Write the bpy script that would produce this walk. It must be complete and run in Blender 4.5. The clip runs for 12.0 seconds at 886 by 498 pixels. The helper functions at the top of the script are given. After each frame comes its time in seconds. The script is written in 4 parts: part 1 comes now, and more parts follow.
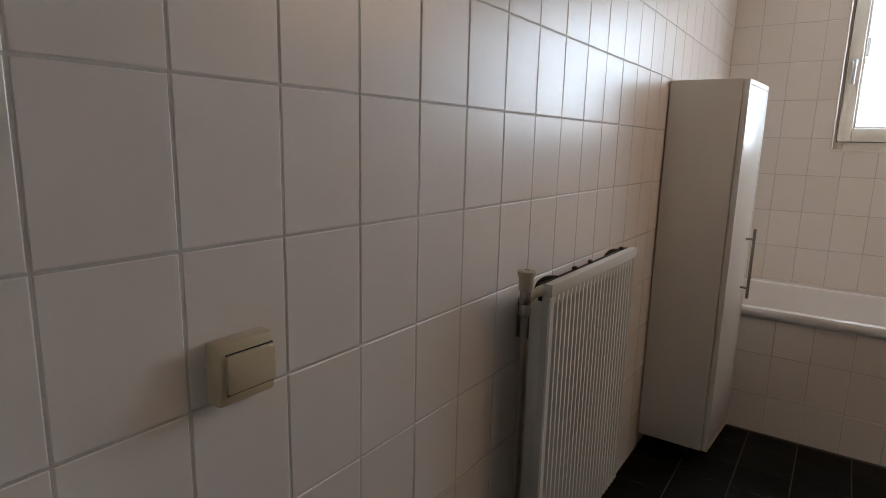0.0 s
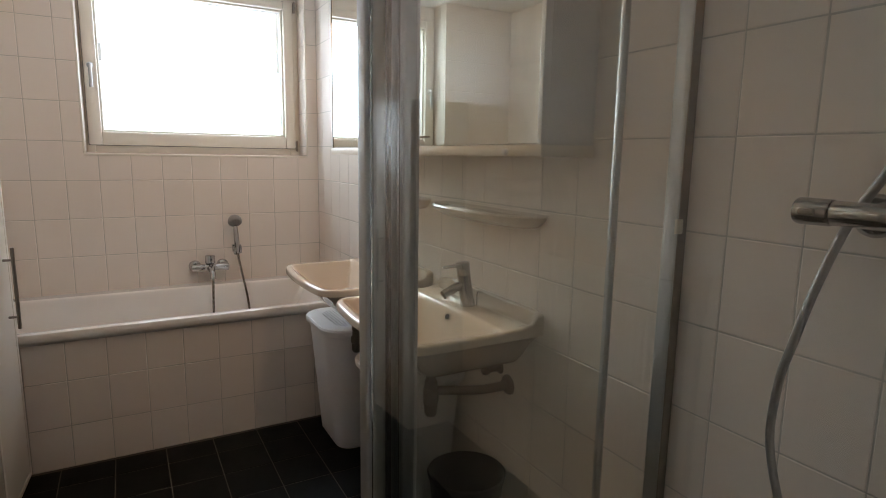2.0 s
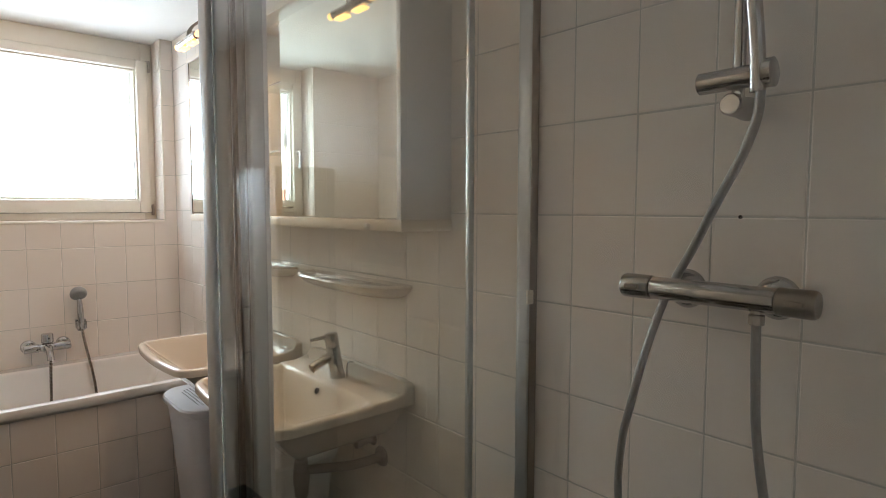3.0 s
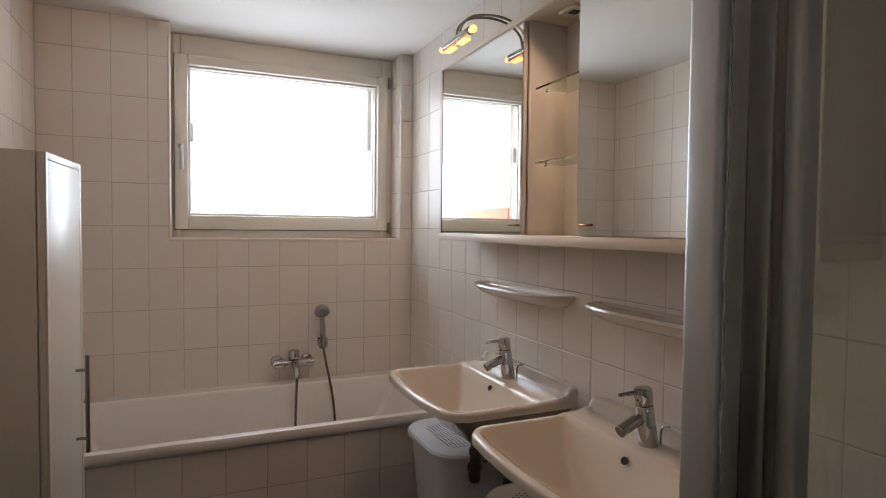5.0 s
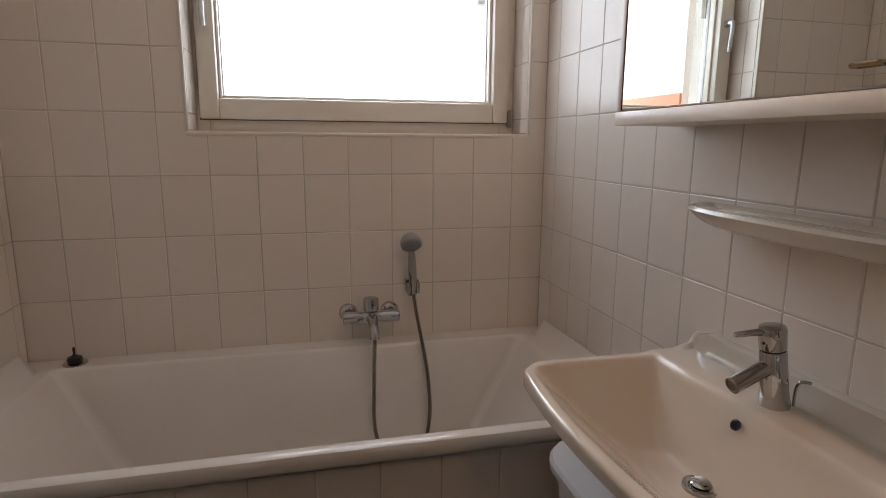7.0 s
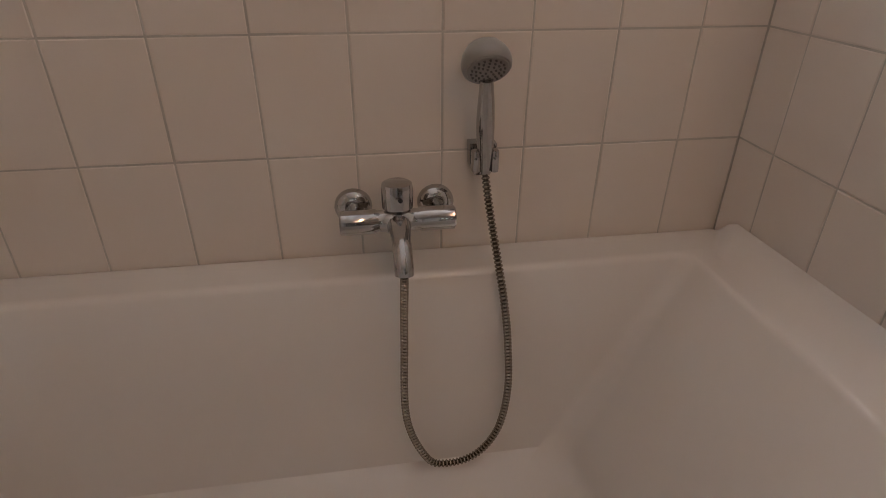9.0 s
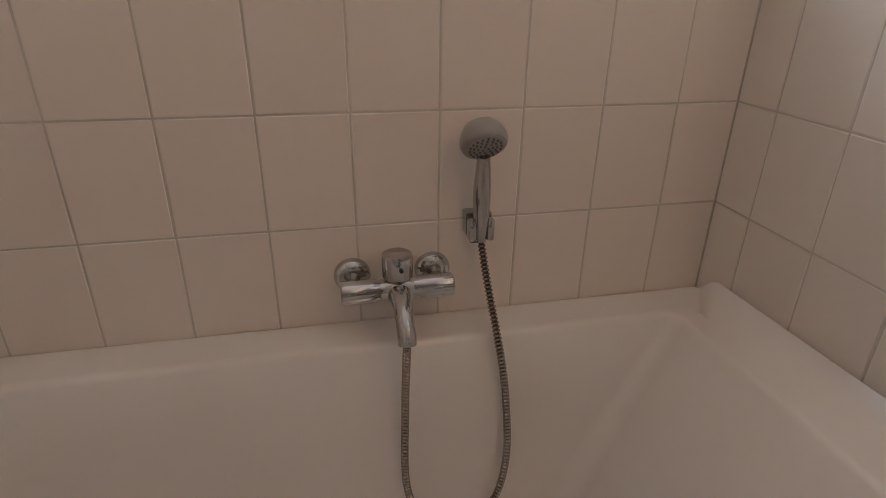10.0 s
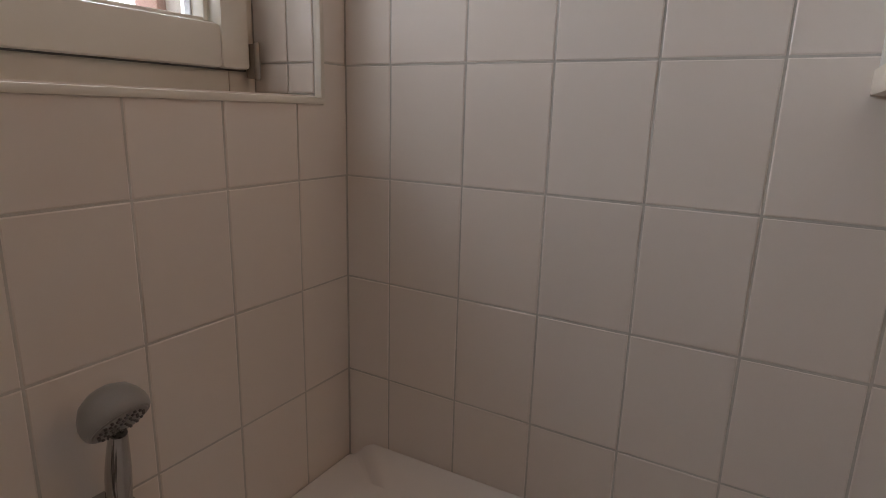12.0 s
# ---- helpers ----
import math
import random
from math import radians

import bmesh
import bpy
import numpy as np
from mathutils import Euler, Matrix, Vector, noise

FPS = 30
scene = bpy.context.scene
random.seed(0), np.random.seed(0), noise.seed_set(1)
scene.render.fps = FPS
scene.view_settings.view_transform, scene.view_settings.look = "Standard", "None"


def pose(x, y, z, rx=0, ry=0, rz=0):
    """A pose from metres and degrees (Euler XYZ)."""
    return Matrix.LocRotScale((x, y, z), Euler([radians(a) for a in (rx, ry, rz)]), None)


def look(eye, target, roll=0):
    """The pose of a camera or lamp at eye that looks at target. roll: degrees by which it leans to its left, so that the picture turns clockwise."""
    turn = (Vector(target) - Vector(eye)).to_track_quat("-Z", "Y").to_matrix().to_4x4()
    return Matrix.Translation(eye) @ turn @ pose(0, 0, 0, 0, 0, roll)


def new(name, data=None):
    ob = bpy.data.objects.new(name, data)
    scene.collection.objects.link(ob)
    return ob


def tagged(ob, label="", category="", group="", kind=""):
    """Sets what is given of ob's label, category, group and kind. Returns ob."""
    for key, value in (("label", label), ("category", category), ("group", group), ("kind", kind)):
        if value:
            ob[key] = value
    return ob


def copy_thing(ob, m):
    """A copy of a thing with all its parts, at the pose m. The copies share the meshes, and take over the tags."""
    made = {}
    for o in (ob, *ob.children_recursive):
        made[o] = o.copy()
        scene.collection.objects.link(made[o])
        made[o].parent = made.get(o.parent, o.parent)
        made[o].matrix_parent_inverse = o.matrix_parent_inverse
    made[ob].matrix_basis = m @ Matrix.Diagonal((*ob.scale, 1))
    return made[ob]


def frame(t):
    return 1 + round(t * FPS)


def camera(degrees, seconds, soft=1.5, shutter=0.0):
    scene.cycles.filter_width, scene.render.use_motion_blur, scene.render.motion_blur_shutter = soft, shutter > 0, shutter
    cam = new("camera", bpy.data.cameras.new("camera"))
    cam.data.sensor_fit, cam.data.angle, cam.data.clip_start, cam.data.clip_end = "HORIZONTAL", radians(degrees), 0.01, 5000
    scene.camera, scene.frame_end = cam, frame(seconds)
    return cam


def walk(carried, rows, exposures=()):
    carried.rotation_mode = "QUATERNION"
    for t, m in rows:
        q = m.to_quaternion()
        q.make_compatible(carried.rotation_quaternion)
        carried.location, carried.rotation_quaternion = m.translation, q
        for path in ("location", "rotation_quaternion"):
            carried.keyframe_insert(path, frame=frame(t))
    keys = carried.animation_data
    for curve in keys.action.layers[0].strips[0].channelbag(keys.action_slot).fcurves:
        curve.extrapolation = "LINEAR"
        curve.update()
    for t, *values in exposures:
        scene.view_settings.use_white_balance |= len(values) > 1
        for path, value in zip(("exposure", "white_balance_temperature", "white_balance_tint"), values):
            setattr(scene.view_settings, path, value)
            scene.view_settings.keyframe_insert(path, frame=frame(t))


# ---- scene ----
cam = camera(75.6, 12.0, soft=0.9)
PATH = [
    (0, (-1.148, -3.704, 1.265), (-2.271, -2.091, 0.897), 1.4),
    (0.5, (-1.15, -3.575, 1.266), (-1.765, -1.709, 0.891), 1.4),
    (1, (-1.194, -3.464, 1.268), (-1.241, -1.499, 0.903), 1.4),
    (1.5, (-1.149, -3.478, 1.282), (-0.646, -1.574, 0.933), 1.2),
    (2, (-1.066, -3.526, 1.284), (-0.104, -1.802, 0.965), 0.9),
    (2.5, (-1.041, -3.552, 1.304), (0.21, -2.01, 1.063), 0.6),
    (2.7, (-1.034, -3.556, 1.327), (0.29, -2.069, 1.138), 0.4),
    (4.3, (-1.15, -3.34, 1.37), (-0.105, -1.635, 1.382), 0.7),
    (4.5, (-1.168, -3.253, 1.359), (-0.203, -1.501, 1.353), 0.7),
    (5, (-1.138, -3.033, 1.335), (-0.333, -1.203, 1.264), 0.6),
    (5.5, (-1.118, -2.808, 1.295), (-0.408, -0.945, 1.141), 0.6),
    (6, (-1.067, -2.565, 1.284), (-0.448, -0.677, 1.06), 0.5),
    (6.5, (-0.964, -2.311, 1.272), (-0.427, -0.407, 0.977), 0.5),
    (7, (-0.876, -2.015, 1.248), (-0.412, -0.105, 0.878), 0.4),
    (7.2, (-0.847, -1.857, 1.239), (-0.418, 0.057, 0.849), 0.5),
    (8.8, (-0.73, -0.992, 1.089), (-0.444, 0.775, 0.196), 0.6),
    (9, (-0.728, -0.956, 1.08), (-0.448, 0.763, 0.096), 0.5),
    (9.5, (-0.751, -0.931, 1.024), (-0.442, 0.792, 0.056), 0.7),
    (10, (-0.782, -0.95, 1.128), (-0.381, 0.818, 0.283), 0.9),
    (10.5, (-0.817, -0.928, 1.228), (-0.198, 0.83, 0.5), 1.2),
    (11, (-0.856, -0.751, 1.267), (0.094, 0.9, 0.656), 1.4),
    (11.5, (-0.89, -0.725, 1.269), (0.443, 0.668, 0.737), 1.6),
    (12, (-0.852, -0.714, 1.255), (0.829, 0.265, 0.789), 1.6),
]
EXPOSURES = [(0.0, 0.18, 6470, 14), (0.5, 0.23, 6570, 16), (1.0, 0.20, 6620, 16), (2.0, 0.33, 6700, 13), (2.7, 0.70, 6650, 11), (4.3, 0.10, 6810, 16),
             (5.0, -0.14, 6910, 18), (5.5, -0.26, 7010, 20), (6.5, -0.36, 7060, 22), (7.2, -0.46, 7110, 21), (8.8, -0.34, 7390, 24), (9.5, -0.30, 7390, 24), (10.0, -0.24, 7340, 23),
             (10.5, -0.25, 7250, 22), (11.0, -0.36, 7150, 22), (11.5, -0.58, 7150, 22), (12.0, -0.90, 7250, 23)]
walk(cam, [(t, look(eye, target, roll)) for t, eye, target, roll in PATH], EXPOSURES)

# ---------------------------------------------------------------- light
FLOOR = -0.05          # floor level; wall tile rows run at 0.133 + 0.2 k
CEIL = 2.301
LEFT = -1.766          # wall with radiator and tall cabinet
BACK = -4.40           # end of the room behind the walker

world = bpy.data.worlds.new("world")
scene.world = world
world.use_nodes = True
wn, wl = world.node_tree.nodes, world.node_tree.links
sky = wn.new("ShaderNodeTexSky")
sky.sky_type = "NISHITA"
sky.sun_disc = False
sky.sun_elevation = radians(43)
sky.sun_rotation = radians(71)
wl.new(sky.outputs[0], wn["Background"].inputs[0])
wn["Background"].inputs[1].default_value = 0.12


def area_lamp(name, m, sx, sy, watts, colour):
    d = bpy.data.lights.new(name, "AREA")
    d.shape, d.size, d.size_y, d.energy, d.color = "RECTANGLE", sx, sy, watts, colour
    ob = new(name, d)
    ob.matrix_world = m
    return ob


# daylight that comes in at the window
area_lamp("window_daylight", look((-0.65, 1.30, 2.00), (-0.65, -1.0, 1.85)), 4.4, 3.0, 335.0, (0.73, 0.885, 1.02))
sun = new("sun", bpy.data.lights.new("sun", "SUN"))
sun.data.energy, sun.data.angle, sun.data.color = 4.0, radians(0.5), (1.0, 0.95, 0.88)
sun.matrix_world = look((5.0, 2.2, 5.0), (0, 0.5, 0))

# the two lamps over the mirrors, shaded from above by their tubes
for lamp_y in (-1.236, -1.960):
    for dy in (-0.13, 0.13):
        d = bpy.data.lights.new("mirror_lamp_light", "SPOT")
        d.energy, d.color, d.shadow_soft_size = 2.9, (1.0, 0.66, 0.40), 0.005
        d.spot_size, d.spot_blend = radians(178), 0.15
        new("mirror_lamp_light", d).matrix_world = look((-0.303, lamp_y + dy, 1.945), (-0.80, lamp_y + dy * 1.4 + 0.20, 1.25))

# ---------------------------------------------------------------- materials


def material(name, colour, rough=0.5, metal=0.0, vary=0.0, scale=8.0, bump=0.0, bump_scale=40.0, stain=None, coat=0.0,
             island=0.0, spec=0.5, gloss=1.0):
    """A surface with colour variation at two scales, uneven gloss and fine relief."""
    m = bpy.data.materials.new(name)
    m.use_nodes = True
    n, l = m.node_tree.nodes, m.node_tree.links
    b = n["Principled BSDF"]
    b.inputs["Roughness"].default_value = rough
    b.inputs["Metallic"].default_value = metal
    b.inputs["Coat Weight"].default_value = coat
    b.inputs["Specular IOR Level"].default_value = spec
    co = n.new("ShaderNodeTexCoord")
    base = n.new("ShaderNodeRGB")
    base.outputs[0].default_value = (*colour, 1)
    out = base.outputs[0]
    if vary:
        big = n.new("ShaderNodeTexNoise")
        big.inputs["Scale"].default_value = scale
        big.inputs["Detail"].default_value = 5
        own = n.new("ShaderNodeObjectInfo")
        shift = n.new("ShaderNodeVectorMath")
        shift.operation = "MULTIPLY_ADD"
        shift.inputs[1].default_value = (37.0, 53.0, 71.0)
        l.new(own.outputs["Random"], shift.inputs[0])
        l.new(co.outputs["Object"], shift.inputs[2])
        l.new(shift.outputs[0], big.inputs["Vector"])
        fine = n.new("ShaderNodeTexNoise")
        fine.inputs["Scale"].default_value = scale * 14
        fine.inputs["Detail"].default_value = 2
        l.new(co.outputs["Object"], fine.inputs["Vector"])
        add = n.new("ShaderNodeMath")
        add.operation = "MULTIPLY_ADD"
        add.inputs[1].default_value = 0.35
        l.new(fine.outputs["Fac"], add.inputs[0])
        l.new(big.outputs["Fac"], add.inputs[2])
        ramp = n.new("ShaderNodeMapRange")
        ramp.inputs["From Min"].default_value = 0.35
        ramp.inputs["From Max"].default_value = 1.0
        ramp.inputs["To Min"].default_value = 0.0
        ramp.inputs["To Max"].default_value = 1.0
        l.new(add.outputs[0], ramp.inputs["Value"])
        mix = n.new("ShaderNodeMix")
        mix.data_type = "RGBA"
        s = stain or tuple(c * (1 - vary) for c in colour)
        mix.inputs["A"].default_value = (*s, 1)
        l.new(ramp.outputs[0], mix.inputs["Factor"])
        l.new(out, mix.inputs["B"])
        out = mix.outputs["Result"]
        rr = n.new("ShaderNodeMapRange")
        rr.inputs["To Min"].default_value = min(1, rough * (1 + 0.3 * gloss))
        rr.inputs["To Max"].default_value = rough * (1 - 0.2 * gloss)
        l.new(big.outputs["Fac"], rr.inputs["Value"])
        l.new(rr.outputs[0], b.inputs["Roughness"])
    if island:
        oi = n.new("ShaderNodeObjectInfo")
        mr = n.new("ShaderNodeMapRange")
        mr.inputs["To Min"].default_value = 1 - island
        mr.inputs["To Max"].default_value = 1 + island * 0.4
        l.new(oi.outputs["Random"], mr.inputs["Value"])
        mul = n.new("ShaderNodeMix")
        mul.data_type, mul.blend_type = "RGBA", "MULTIPLY"
        mul.inputs["Factor"].default_value = 1
        l.new(out, mul.inputs["A"])
        l.new(mr.outputs[0], mul.inputs["B"])
        out = mul.outputs["Result"]
    l.new(out, b.inputs["Base Color"])
    if bump:
        bn = n.new("ShaderNodeTexNoise")
        bn.inputs["Scale"].default_value = bump_scale
        bn.inputs["Detail"].default_value = 3
        l.new(co.outputs["Object"], bn.inputs["Vector"])
        bp = n.new("ShaderNodeBump")
        bp.inputs["Strength"].default_value = bump
        bp.inputs["Distance"].default_value = 0.002
        l.new(bn.outputs["Fac"], bp.inputs["Height"])
        l.new(bp.outputs[0], b.inputs["Normal"])
    return m


def glass_material(name, colour, rough=0.0):
    m = bpy.data.materials.new(name)
    m.use_nodes = True
    b = m.node_tree.nodes["Principled BSDF"]
    b.inputs["Base Color"].default_value = (*colour, 1)
    b.inputs["Transmission Weight"].default_value = 1
    b.inputs["Roughness"].default_value = rough
    b.inputs["IOR"].default_value = 1.45
    return m


def glow_material(name, colour, strength):
    m = bpy.data.materials.new(name)
    m.use_nodes = True
    b = m.node_tree.nodes["Principled BSDF"]
    b.inputs["Base Color"].default_value = (*colour, 1)
    b.inputs["Emission Color"].default_value = (*colour, 1)
    b.inputs["Emission Strength"].default_value = strength
    return m


TILE = material("white_wall_tile", (0.80, 0.728, 0.659), 0.30, vary=0.012, scale=3, bump=0.10, bump_scale=22, island=0.03, gloss=0.0)
GROUT = material("grey_grout", (0.67, 0.63, 0.57), 0.9, vary=0.3, scale=6, bump=0.5, bump_scale=160)
FTILE = material("black_floor_tile", (0.0042, 0.0046, 0.0036), 0.55, vary=0.4, scale=6, bump=0.25, bump_scale=60, island=0.25, spec=0.12)
FGROUT = material("brown_floor_grout", (0.085, 0.073, 0.055), 0.9, vary=0.4, scale=9, bump=0.5, bump_scale=150)
PAINT = material("white_ceiling_paint", (0.86, 0.84, 0.81), 0.85, vary=0.04, scale=2, bump=0.25, bump_scale=120)
ENAMEL = material("white_bath_enamel", (0.82, 0.785, 0.745), 0.12, vary=0.03, scale=3, coat=0.3)
CERAMIC = material("white_glazed_ceramic", (0.67, 0.595, 0.505), 0.07, vary=0.03, scale=5, coat=0.4)
LACQUER = material("white_cabinet_lacquer", (0.65, 0.61, 0.545), 0.30, vary=0.02, scale=3, spec=0.65)
CREAM = material("cream_cabinet_board", (0.68, 0.655, 0.62), 0.38, vary=0.04, scale=4, bump=0.05, bump_scale=80)
BOARD = material("cream_shelf_board", (0.80, 0.70, 0.58), 0.35, vary=0.05, scale=5, bump=0.05, bump_scale=80)
TRAPMETAL = material("dark_trap_metal", (0.24, 0.22, 0.20), 0.34, metal=1.0, vary=0.3, scale=40)
NOZZLE = material("grey_rubber_nozzle", (0.12, 0.12, 0.12), 0.6)
PVC = material("ivory_window_plastic", (0.77, 0.72, 0.63), 0.32, vary=0.04, scale=4)
RADW = material("white_radiator_enamel", (0.65, 0.62, 0.55), 0.33, vary=0.06, scale=5)
# radiator white dimmed for the shade behind the panel
RADDIM = material("shaded_radiator_enamel", (0.16, 0.15, 0.135), 0.8, vary=0.5, scale=30)
# painted shade of gaps; also the dark hooks, clips and filler
NEARBLACK = material("gap_shade_and_dark_metal", (0.05, 0.045, 0.04), 0.9, vary=0.5, scale=30)
VALVE = material("yellowed_plastic", (0.58, 0.52, 0.38), 0.4, vary=0.12, scale=20)
SWITCH = material("cream_switch_plastic", (0.58, 0.475, 0.31), 0.3, vary=0.05, scale=20)
CHROME = material("chrome", (0.50, 0.50, 0.50), 0.09, metal=1.0, vary=0.06, scale=30)
STEEL = material("brushed_steel", (0.34, 0.31, 0.27), 0.35, metal=1.0, vary=0.15, scale=40)
HOSE = material("shower_hose_metal", (0.34, 0.315, 0.275), 0.22, metal=1.0, vary=0.1, scale=30)
HOSEG = material("silver_hose", (0.33, 0.33, 0.325), 0.3, metal=0.8, vary=0.1, scale=40)
ALU = material("anodised_aluminium", (0.57, 0.595, 0.60), 0.42, metal=1.0, vary=0.03, scale=12)
POLISHED = material("polished_aluminium", (0.33, 0.365, 0.37), 0.30, metal=1.0)
RUBBER = material("dark_rubber", (0.14, 0.14, 0.135), 0.6, vary=0.3, scale=40)
BLACK = material("black_plastic_and_holes", (0.02, 0.02, 0.022), 0.35, vary=0.3, scale=20)
BIN = material("white_bin_plastic", (0.72, 0.72, 0.74), 0.42, vary=0.05, scale=6)
GREYP = material("grey_shower_plastic", (0.32, 0.32, 0.31), 0.3, vary=0.1, scale=30)
MIRROR = material("mirror", (0.79, 0.815, 0.80), 0.0, metal=1.0)
GLASS = glass_material("clear_glass", (0.97, 0.99, 0.98))
SHOWERGLASS = glass_material("shower_glass", (0.955, 0.975, 0.945))
FRONTGLASS = glass_material("green_tinted_glass", (0.985, 0.99, 0.95))
SHELFGLASS = glass_material("green_shelf_glass", (0.80, 0.93, 0.88))
BRASS = material("brass", (0.38, 0.30, 0.17), 0.22, metal=1.0, vary=0.1, scale=40)
BULB = glow_material("warm_bulb", (1.0, 0.56, 0.20), 1.6)
BRICK = material("red_brick_reveal", (0.62, 0.40, 0.33), 0.9, vary=0.3, scale=14, bump=0.6, bump_scale=60)
BRACKET = material("pale_grey_bracket", (0.70, 0.70, 0.70), 0.6, vary=0.2, scale=30)
SALMON = material("salmon_wall_paint", (0.66, 0.27, 0.18), 0.85, vary=0.08, scale=5, bump=0.3, bump_scale=60)
PALEPINK = material("pale_wall_paint", (0.84, 0.77, 0.71), 0.85, vary=0.06, scale=5, bump=0.3, bump_scale=60)
RENDERW = material("white_outside_render", (0.7, 0.69, 0.66), 0.9, vary=0.15, scale=10, bump=0.6, bump_scale=50)

# ---------------------------------------------------------------- building blocks
ORIGIN = {}


def part(name, bm, mat, parent=None, label="", smooth=38, kind=""):
    """Links a bmesh, given in world metres, as one mesh object under a thing or a part."""
    o = ORIGIN.get(parent.name, Vector()) if parent else Vector()
    if o.length:
        bmesh.ops.translate(bm, vec=-o, verts=bm.verts)
    bmesh.ops.recalc_face_normals(bm, faces=bm.faces)
    me = bpy.data.meshes.new(name)
    bm.to_mesh(me)
    bm.free()
    me.materials.append(mat)
    if smooth:
        me.shade_smooth()
        me.set_sharp_from_angle(angle=radians(smooth))
    ob = new(name, me)
    if parent:
        ob.parent = parent
        ORIGIN[ob.name] = o
    return tagged(ob, label, kind=kind)


def thing(name, at, label, category, group="", kind=""):
    ob = new(name)
    ob.empty_display_size = 0.05
    ob.location = at
    ORIGIN[ob.name] = Vector(at)
    return tagged(ob, label, category, group, kind)


def box(bm, x0, x1, y0, y1, z0, z1, bevel=0.0, seg=2):
    got = bmesh.ops.create_cube(bm, size=1)["verts"]
    for v in got:
        v.co = Vector(((x0 + x1) / 2 + v.co.x * (x1 - x0), (y0 + y1) / 2 + v.co.y * (y1 - y0), (z0 + z1) / 2 + v.co.z * (z1 - z0)))
    if bevel:
        edges = list({e for v in got for e in v.link_edges})
        bmesh.ops.bevel(bm, geom=edges, offset=bevel, segments=seg, affect="EDGES", profile=0.5)
    return bm


def abox(*a, **k):
    return box(bmesh.new(), *a, **k)


def skin(bm, rings, cap0=True, cap1=True, closed=True):
    """Faces between rings of equally many points."""
    vs = [[bm.verts.new(p) for p in r] for r in rings]
    n = len(vs[0])
    for a, b in zip(vs, vs[1:]):
        for i in range(n if closed else n - 1):
            bm.faces.new((a[i], a[(i + 1) % n], b[(i + 1) % n], b[i]))
    if cap0:
        bm.faces.new(vs[0][::-1])
    if cap1:
        bm.faces.new(vs[-1])
    return bm


def circle(centre, axis, r, seg, turn=None):
    a = Vector(axis).normalized()
    u = turn or (a.orthogonal().normalized())
    w = a.cross(u)
    return [Vector(centre) + (u * math.cos(t) + w * math.sin(t)) * r for t in (2 * math.pi * i / seg for i in range(seg))]


def lathe(bm, at, axis, profile, seg=24):
    """profile: (radius, way along the axis) rows."""
    a = Vector(axis).normalized()
    skin(bm, [circle(Vector(at) + a * h, a, max(r, 1e-4), seg) for r, h in profile])
    return bm


def smooth_line(pts, per):
    """A Catmull-Rom line through points."""
    p = [Vector(q) for q in pts]
    p = [p[0] * 2 - p[1]] + p + [p[-1] * 2 - p[-2]]
    out = []
    for i in range(1, len(p) - 2):
        a, b, c, d = p[i - 1:i + 3]
        for k in range(per):
            t = k / per
            out.append(0.5 * (2 * b + (c - a) * t + (2 * a - 5 * b + 4 * c - d) * t * t + (3 * b - a - 3 * c + d) * t ** 3))
    return out + [p[-2]]


def tube(bm, pts, r, seg=10, radii=None):
    pts = [Vector(p) for p in pts]
    d = (pts[1] - pts[0]).normalized()
    u = d.orthogonal().normalized()
    rings = []
    for i, p in enumerate(pts):
        d = (pts[min(i + 1, len(pts) - 1)] - pts[max(i - 1, 0)]).normalized()
        u = (u - d * u.dot(d)).normalized()
        rings.append(circle(p, d, radii[i] if radii else r, seg, u))
    return skin(bm, rings)


def hose(bm, pts, r, step=0.0025):
    """A ribbed metal hose."""
    line = smooth_line(pts, 40)
    even, left = [line[0]], 0.0
    for a, b in zip(line, line[1:]):
        n = (b - a).length
        left += n
        while left >= step and n > 0:
            left -= step
            even.append(b + (a - b) * (left / n))
    radii = [r * (0.58, 1.0, 1.0)[i % 3] for i in range(len(even))]
    return tube(bm, even, r, 10, radii)


def s01(t):
    t = max(0.0, min(1.0, t))
    return t * t * (3 - 2 * t)


def rounded(x0, x1, y0, y1, r, z, corner=8, side=14):
    """A closed ring of points: a rectangle with round corners; z: a number or a function of x and y."""
    r = min(r, (x1 - x0) / 2 - 1e-4, (y1 - y0) / 2 - 1e-4)
    arcs = []
    for cx, cy, a in ((x1 - r, y1 - r, 0), (x0 + r, y1 - r, 90), (x0 + r, y0 + r, 180), (x1 - r, y0 + r, 270)):
        arcs.append([(cx + r * math.cos(radians(a + 90 * k / corner)), cy + r * math.sin(radians(a + 90 * k / corner))) for k in range(corner + 1)])
    pts = []
    for i in range(4):
        pts += arcs[i]
        (ax, ay), (bx, by) = arcs[i][-1], arcs[(i + 1) % 4][0]
        for k in range(1, side):
            t = 0.5 - 0.5 * math.cos(math.pi * k / side)
            pts.append((ax + (bx - ax) * t, ay + (by - ay) * t))
    return [(x, y, z(x, y) if callable(z) else z) for x, y in pts]


# ---------------------------------------------------------------- the shell of the room
OPEN_X0, OPEN_X1, OPEN_Z0 = -1.233, -0.068, 1.277      # window opening, reaching up to the ceiling
GR = 0.0011                                             # joints lie this far behind the tile faces


def structure(name, bm, mat, label, category):
    return tagged(part(name, bm, mat, smooth=0), label, category, kind="structure")


